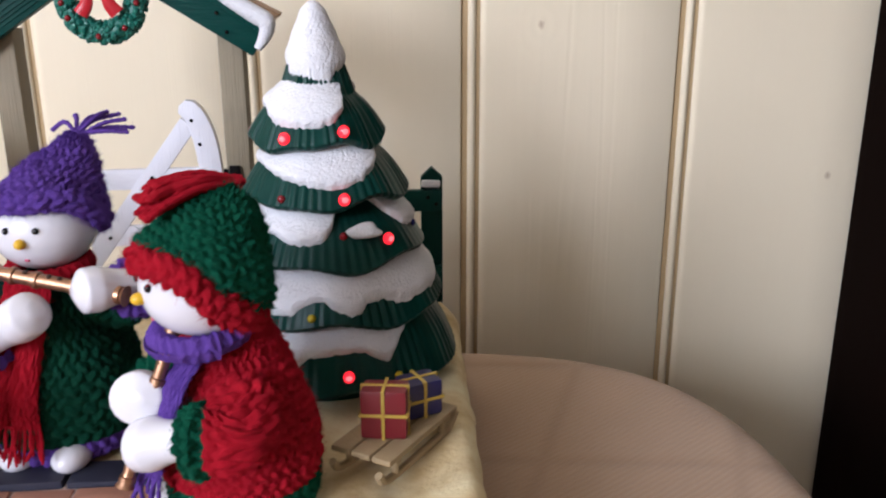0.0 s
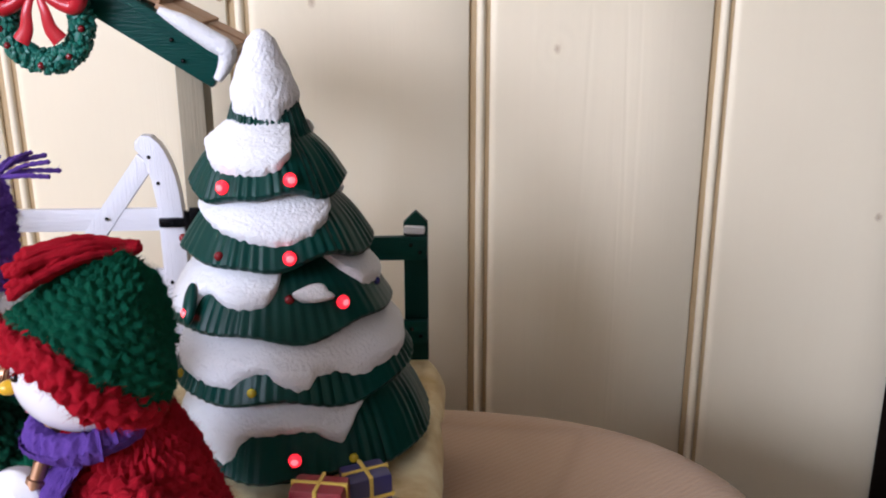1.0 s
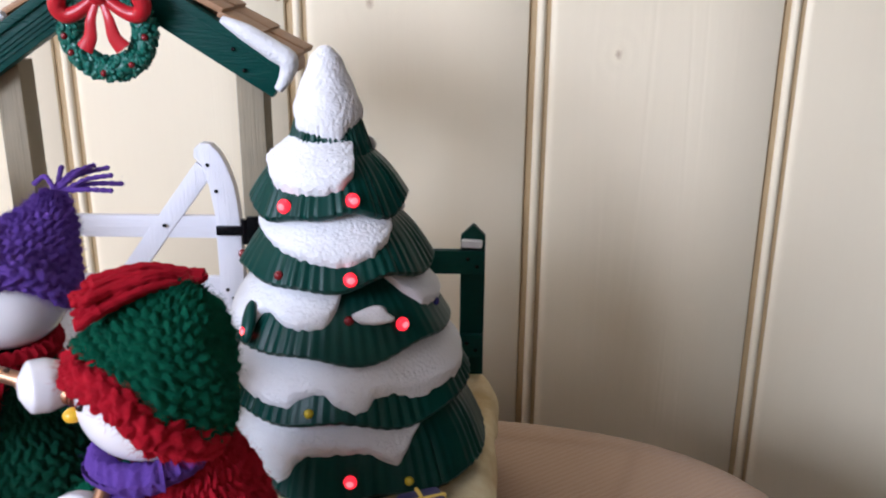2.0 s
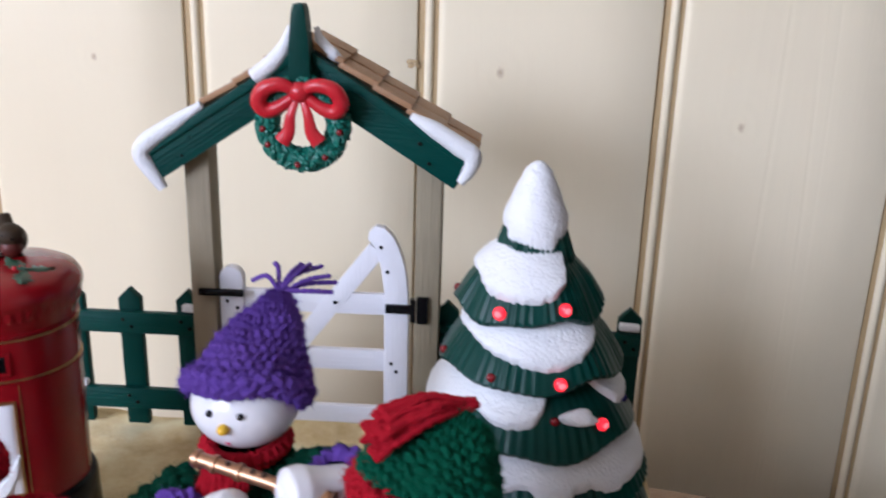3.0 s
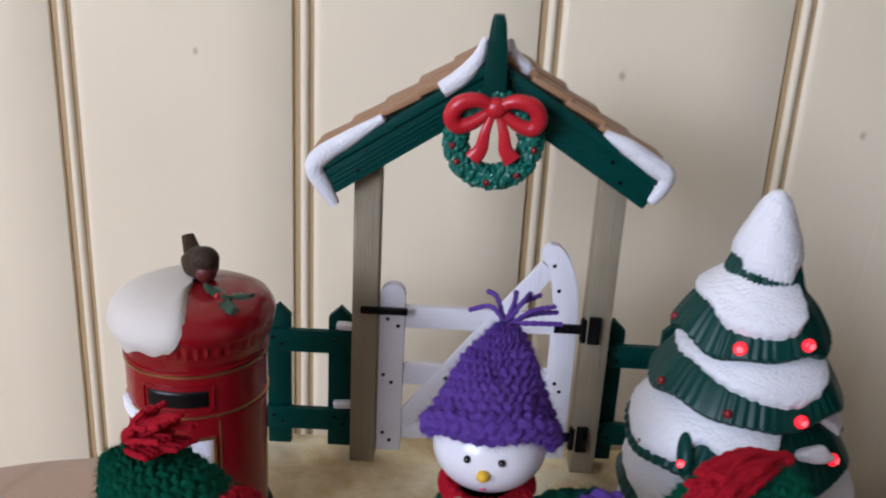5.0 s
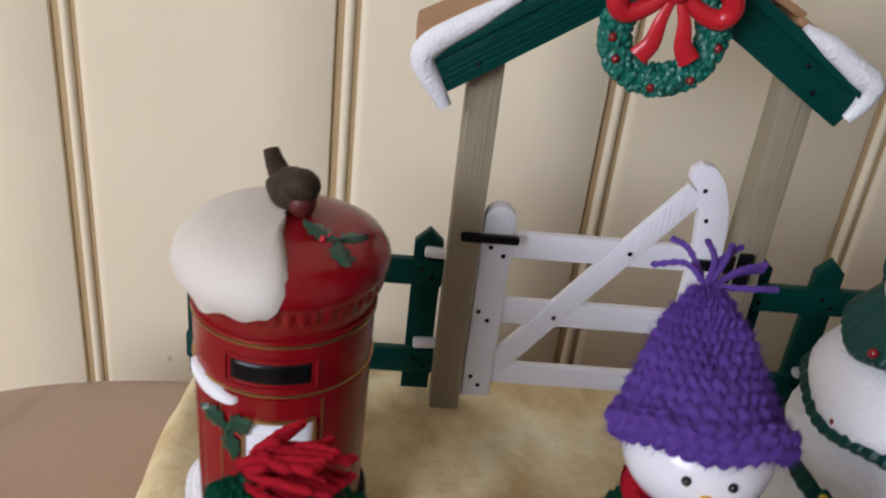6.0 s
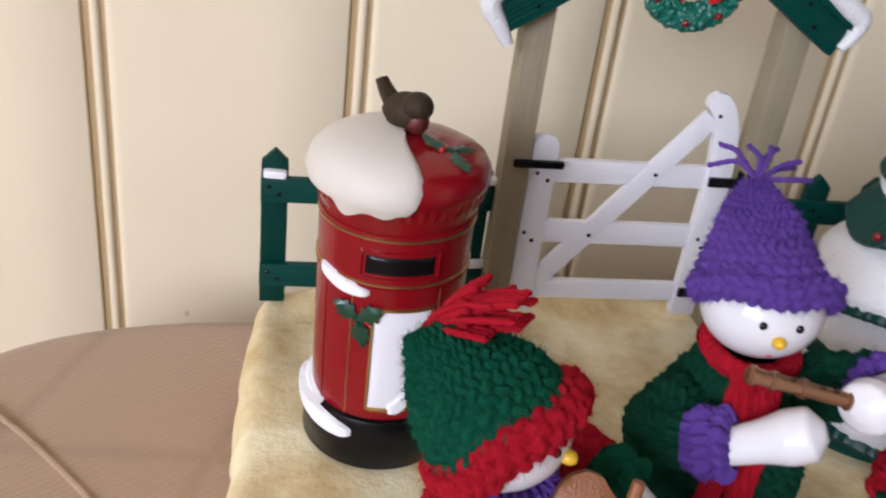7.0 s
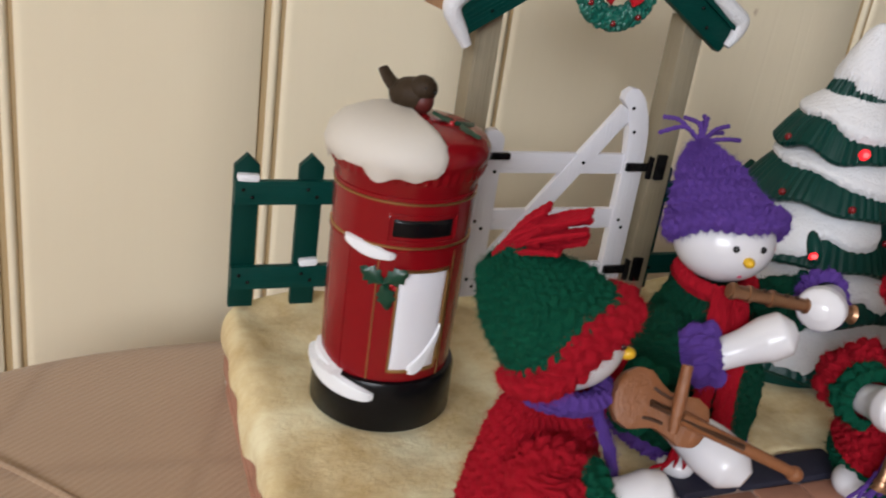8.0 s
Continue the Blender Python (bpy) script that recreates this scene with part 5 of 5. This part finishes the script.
# red and green snowman with a wind instrument
R_AT = (0.0900, -0.1590)
R_TURN = facing_of(-0.86, -0.51)
_, R_M = doll(
    "snowman_doll", "snowman doll in red coat, green hat and purple scarf", R_AT, R_TURN, 0.0770,
    (M_YARN_RED, M_YARN_GREEN, M_YARN_GREEN, M_YARN_GREEN, M_YARN_RED, M_YARN_PURPLE, M_YARN_RED),
    (-40, 0), (-0.001, 0.0145, 0.1030),
    (((-0.001, 0.0150, 0.1060), [(-0.0055 + 0.0019 * (k % 7), -0.012 - 0.0016 * (k % 4), 0.1085 - 0.0012 * (k * 5 % 8)) for k in range(40)], 0.00105),),
    (
        ((-0.015, -0.004, 0.044), (-0.025, -0.012, 0.037), (-0.013, -0.024, 0.038), (-0.0035, -0.0320, 0.0420)),
        ((0.015, -0.004, 0.044), (0.026, -0.012, 0.036), (0.016, -0.025, 0.034), (0.0050, -0.0330, 0.0300)),
    ),
    (([(0.003, -0.0140, 0.0570), (0.005, -0.0230, 0.046), (0.004, -0.0290, 0.030), (0.002, -0.0320, 0.018)], 0.0050, 0.012),),
    23, True, 0.17, 1.0, ahead=0.010, size=1.0, hat_at=(-0.0025, -0.0022),
)
build_flute(put_back([(0.0, -0.0195, 0.0645), (0.0, -0.0400, 0.0150)], R_AT, R_M), "brass toy clarinet at the snowman's mouth", 0.0021)

# red and green snowman with a violin
L_AT = (-0.0690, -0.1592)
L_TURN = facing_of(0.80, -0.60)
_, L_M = doll(
    "snowman_doll", "snowman doll in red coat and green hat playing violin", L_AT, L_TURN, 0.0780,
    (M_YARN_RED, M_YARN_GREEN, M_YARN_GREEN, M_YARN_GREEN, M_YARN_RED, M_YARN_PURPLE, M_YARN_RED),
    (-46, 0), (-0.001, 0.0245, 0.0990),
    (((-0.001, 0.0240, 0.0985), [(-0.006 + 0.0018 * (k % 8), -0.001 + 0.0021 * (k * 3 % 9), 0.1175 - 0.0016 * (k * 5 % 9)) for k in range(44)], 0.00095),),
    (
        ((-0.015, -0.004, 0.046), (-0.026, -0.010, 0.038), (-0.020, -0.024, 0.038), (-0.0140, -0.0380, 0.0390)),
        ((0.015, -0.004, 0.048), (0.031, -0.010, 0.048), (0.028, -0.034, 0.046), (0.0170, -0.0570, 0.0390)),
    ),
    (([(-0.002, -0.0140, 0.0590), (-0.006, -0.0220, 0.046), (-0.009, -0.0270, 0.030), (-0.010, -0.0290, 0.020)], 0.0050, 0.010),),
    37, True, 0.16, 0.86, ahead=0.001, size=0.95, hat_at=(-0.0030, -0.0030), cone=(0.0213, 0.0206, 0.0178, 0.0138, 0.0102, 0.0078, 0.0050),
)


def build_violin():
    root = thing("toy_violin", tuple(put_back([(0.004, -0.03, 0.05)], L_AT, L_M)[0]), "orange-brown toy violin with bow under the snowman's chin", "toy violin", "instruments of the dolls")
    # its own frame: along the neck, across, and out of the top
    o, e = (np.array(p) for p in put_back([(0.0000, -0.0190, 0.0640), (0.0120, -0.0760, 0.0440)], L_AT, L_M))
    ax = (e - o) / np.linalg.norm(e - o)
    top = np.array((-0.45, -0.75, 0.62))
    top -= ax * (top @ ax)
    top /= np.linalg.norm(top)
    ac = np.cross(top, ax)

    def P(x, y, z):
        return o + ax * x + ac * y + top * z

    n = 40
    xs = np.linspace(0, 0.030, n)
    w = np.interp(xs, [0, 0.001, 0.004, 0.008, 0.012, 0.0155, 0.019, 0.024, 0.028, 0.0295, 0.030], [0.002, 0.0055, 0.0085, 0.0092, 0.0070, 0.0056, 0.0062, 0.0076, 0.0062, 0.0035, 0.001])
    rows = []
    for x, k in zip(xs, w):
        rows.append([P(x, k * c, h) for c, h in ((1, -0.0018), (1.0, 0.0018), (0.7, 0.0026), (0, 0.0032), (-0.7, 0.0026), (-1, 0.0018), (-1, -0.0018), (0, -0.0026))])
    a = Acc()
    a.grid(np.array(rows), M_VIOLIN, True, (True, True))
    part("violin_body", a, root)
    a = Acc()
    a.tube([P(0.020, 0, 0.0045), P(0.045, 0, 0.0040), P(0.0585, 0, 0.0020)], [0.0022, 0.0018, 0.0016], M_VIOLIN, 10)
    a.ball(P(0.0600, 0, 0.001), (0.0026, 0.0026, 0.0024), M_VIOLIN, 14, 10)
    part("neck", a, root)
    a = Acc()
    a.tube([P(0.010, 0, 0.0050), P(0.040, 0, 0.0058)], 0.0016, M_VIOLIN_DARK, 8, 0.5)
    part("fingerboard", a, root, "dark fingerboard")
    for s in (1, -1):
        a = Acc()
        a.tube([P(0.010, s * 0.0046, 0.0030), P(0.0125, s * 0.0040, 0.0033), P(0.016, s * 0.0038, 0.0032)], 0.0005, M_VIOLIN_DARK, 6)
        part("sound_hole", a, root)
    a = Acc()
    a.tube([P(0.0190, -0.0050, 0.0055), P(0.0165, 0.0040, 0.0075), P(0.0140, 0.0135, 0.0095)], [0.0014, 0.0019, 0.0016], M_VIOLIN, 10)
    part("bow", a, root, "brown violin bow")


build_violin()


# ---- sledge with presents ----
def build_sledge():
    c, turn = Vector((0.1405, -0.1385, 0.0)), Matrix.Rotation(radians(57), 3, "Z")

    def P(x, y, z):
        return c + turn @ Vector((x, y, z))

    root = thing("toy_sledge", tuple(c), "pale wooden toy sledge standing on the snow", "sledge")
    for y in (-0.0085, 0.0, 0.0085):
        box_part("slat", P(0, y, 0.0095), (0.046, 0.0076, 0.0022), M_SLED, root, 0.0006, turn)
    for y in (-0.0095, 0.0095):
        a = Acc()
        a.tube([P(-0.026, y, 0.0062), P(-0.021, y, 0.0018), P(0.0, y, 0.0012), P(0.020, y, 0.0016), P(0.0265, y, 0.0058)], 0.0015, M_SLED, 8, 1.0, 20)
        for x in (-0.016, 0.016):
            a.tube([P(x, y, 0.0010), P(x, y, 0.0088)], 0.0014, M_SLED, 8)
        part("runner", a, root)
    for x in (-0.017, 0.017):
        box_part("crossbar", P(x, 0, 0.0076), (0.0035, 0.024, 0.0018), M_SLED, root, 0.0004, turn)

    def gift(name_label, at, size, rz, mat, ribbon_label):
        g = thing("gift_box", tuple(at), name_label, "gift", "presents on the sledge")
        t2 = Matrix.Rotation(radians(rz), 3, "Z")
        mid = at + Vector((0, 0, size[2] / 2))
        box_part("box", mid, size, mat, g, 0.0016, t2)
        for s in ((size[0] + 0.0008, 0.0012, size[2] + 0.0008), (0.0012, size[1] + 0.0008, size[2] + 0.0008)):
            box_part("ribbon", mid, s, M_RIBBON, g, 0.0002, t2, ribbon_label)
        box_part("ribbon", mid, (size[0] + 0.0008, size[1] + 0.0008, 0.0012), M_RIBBON, g, 0.0002, t2, ribbon_label)

    gift("small red gift box with yellow ribbon on the sledge", P(-0.0070, 0.0, 0.0107), (0.0165, 0.0105, 0.0185), -8, M_GIFT_RED, "yellow ribbon")
    gift("small dark blue gift box with yellow ribbon", P(0.0120, -0.002, 0.0107), (0.0145, 0.0115, 0.0140), 25, M_GIFT_BLUE, "yellow ribbon")


build_sledge()
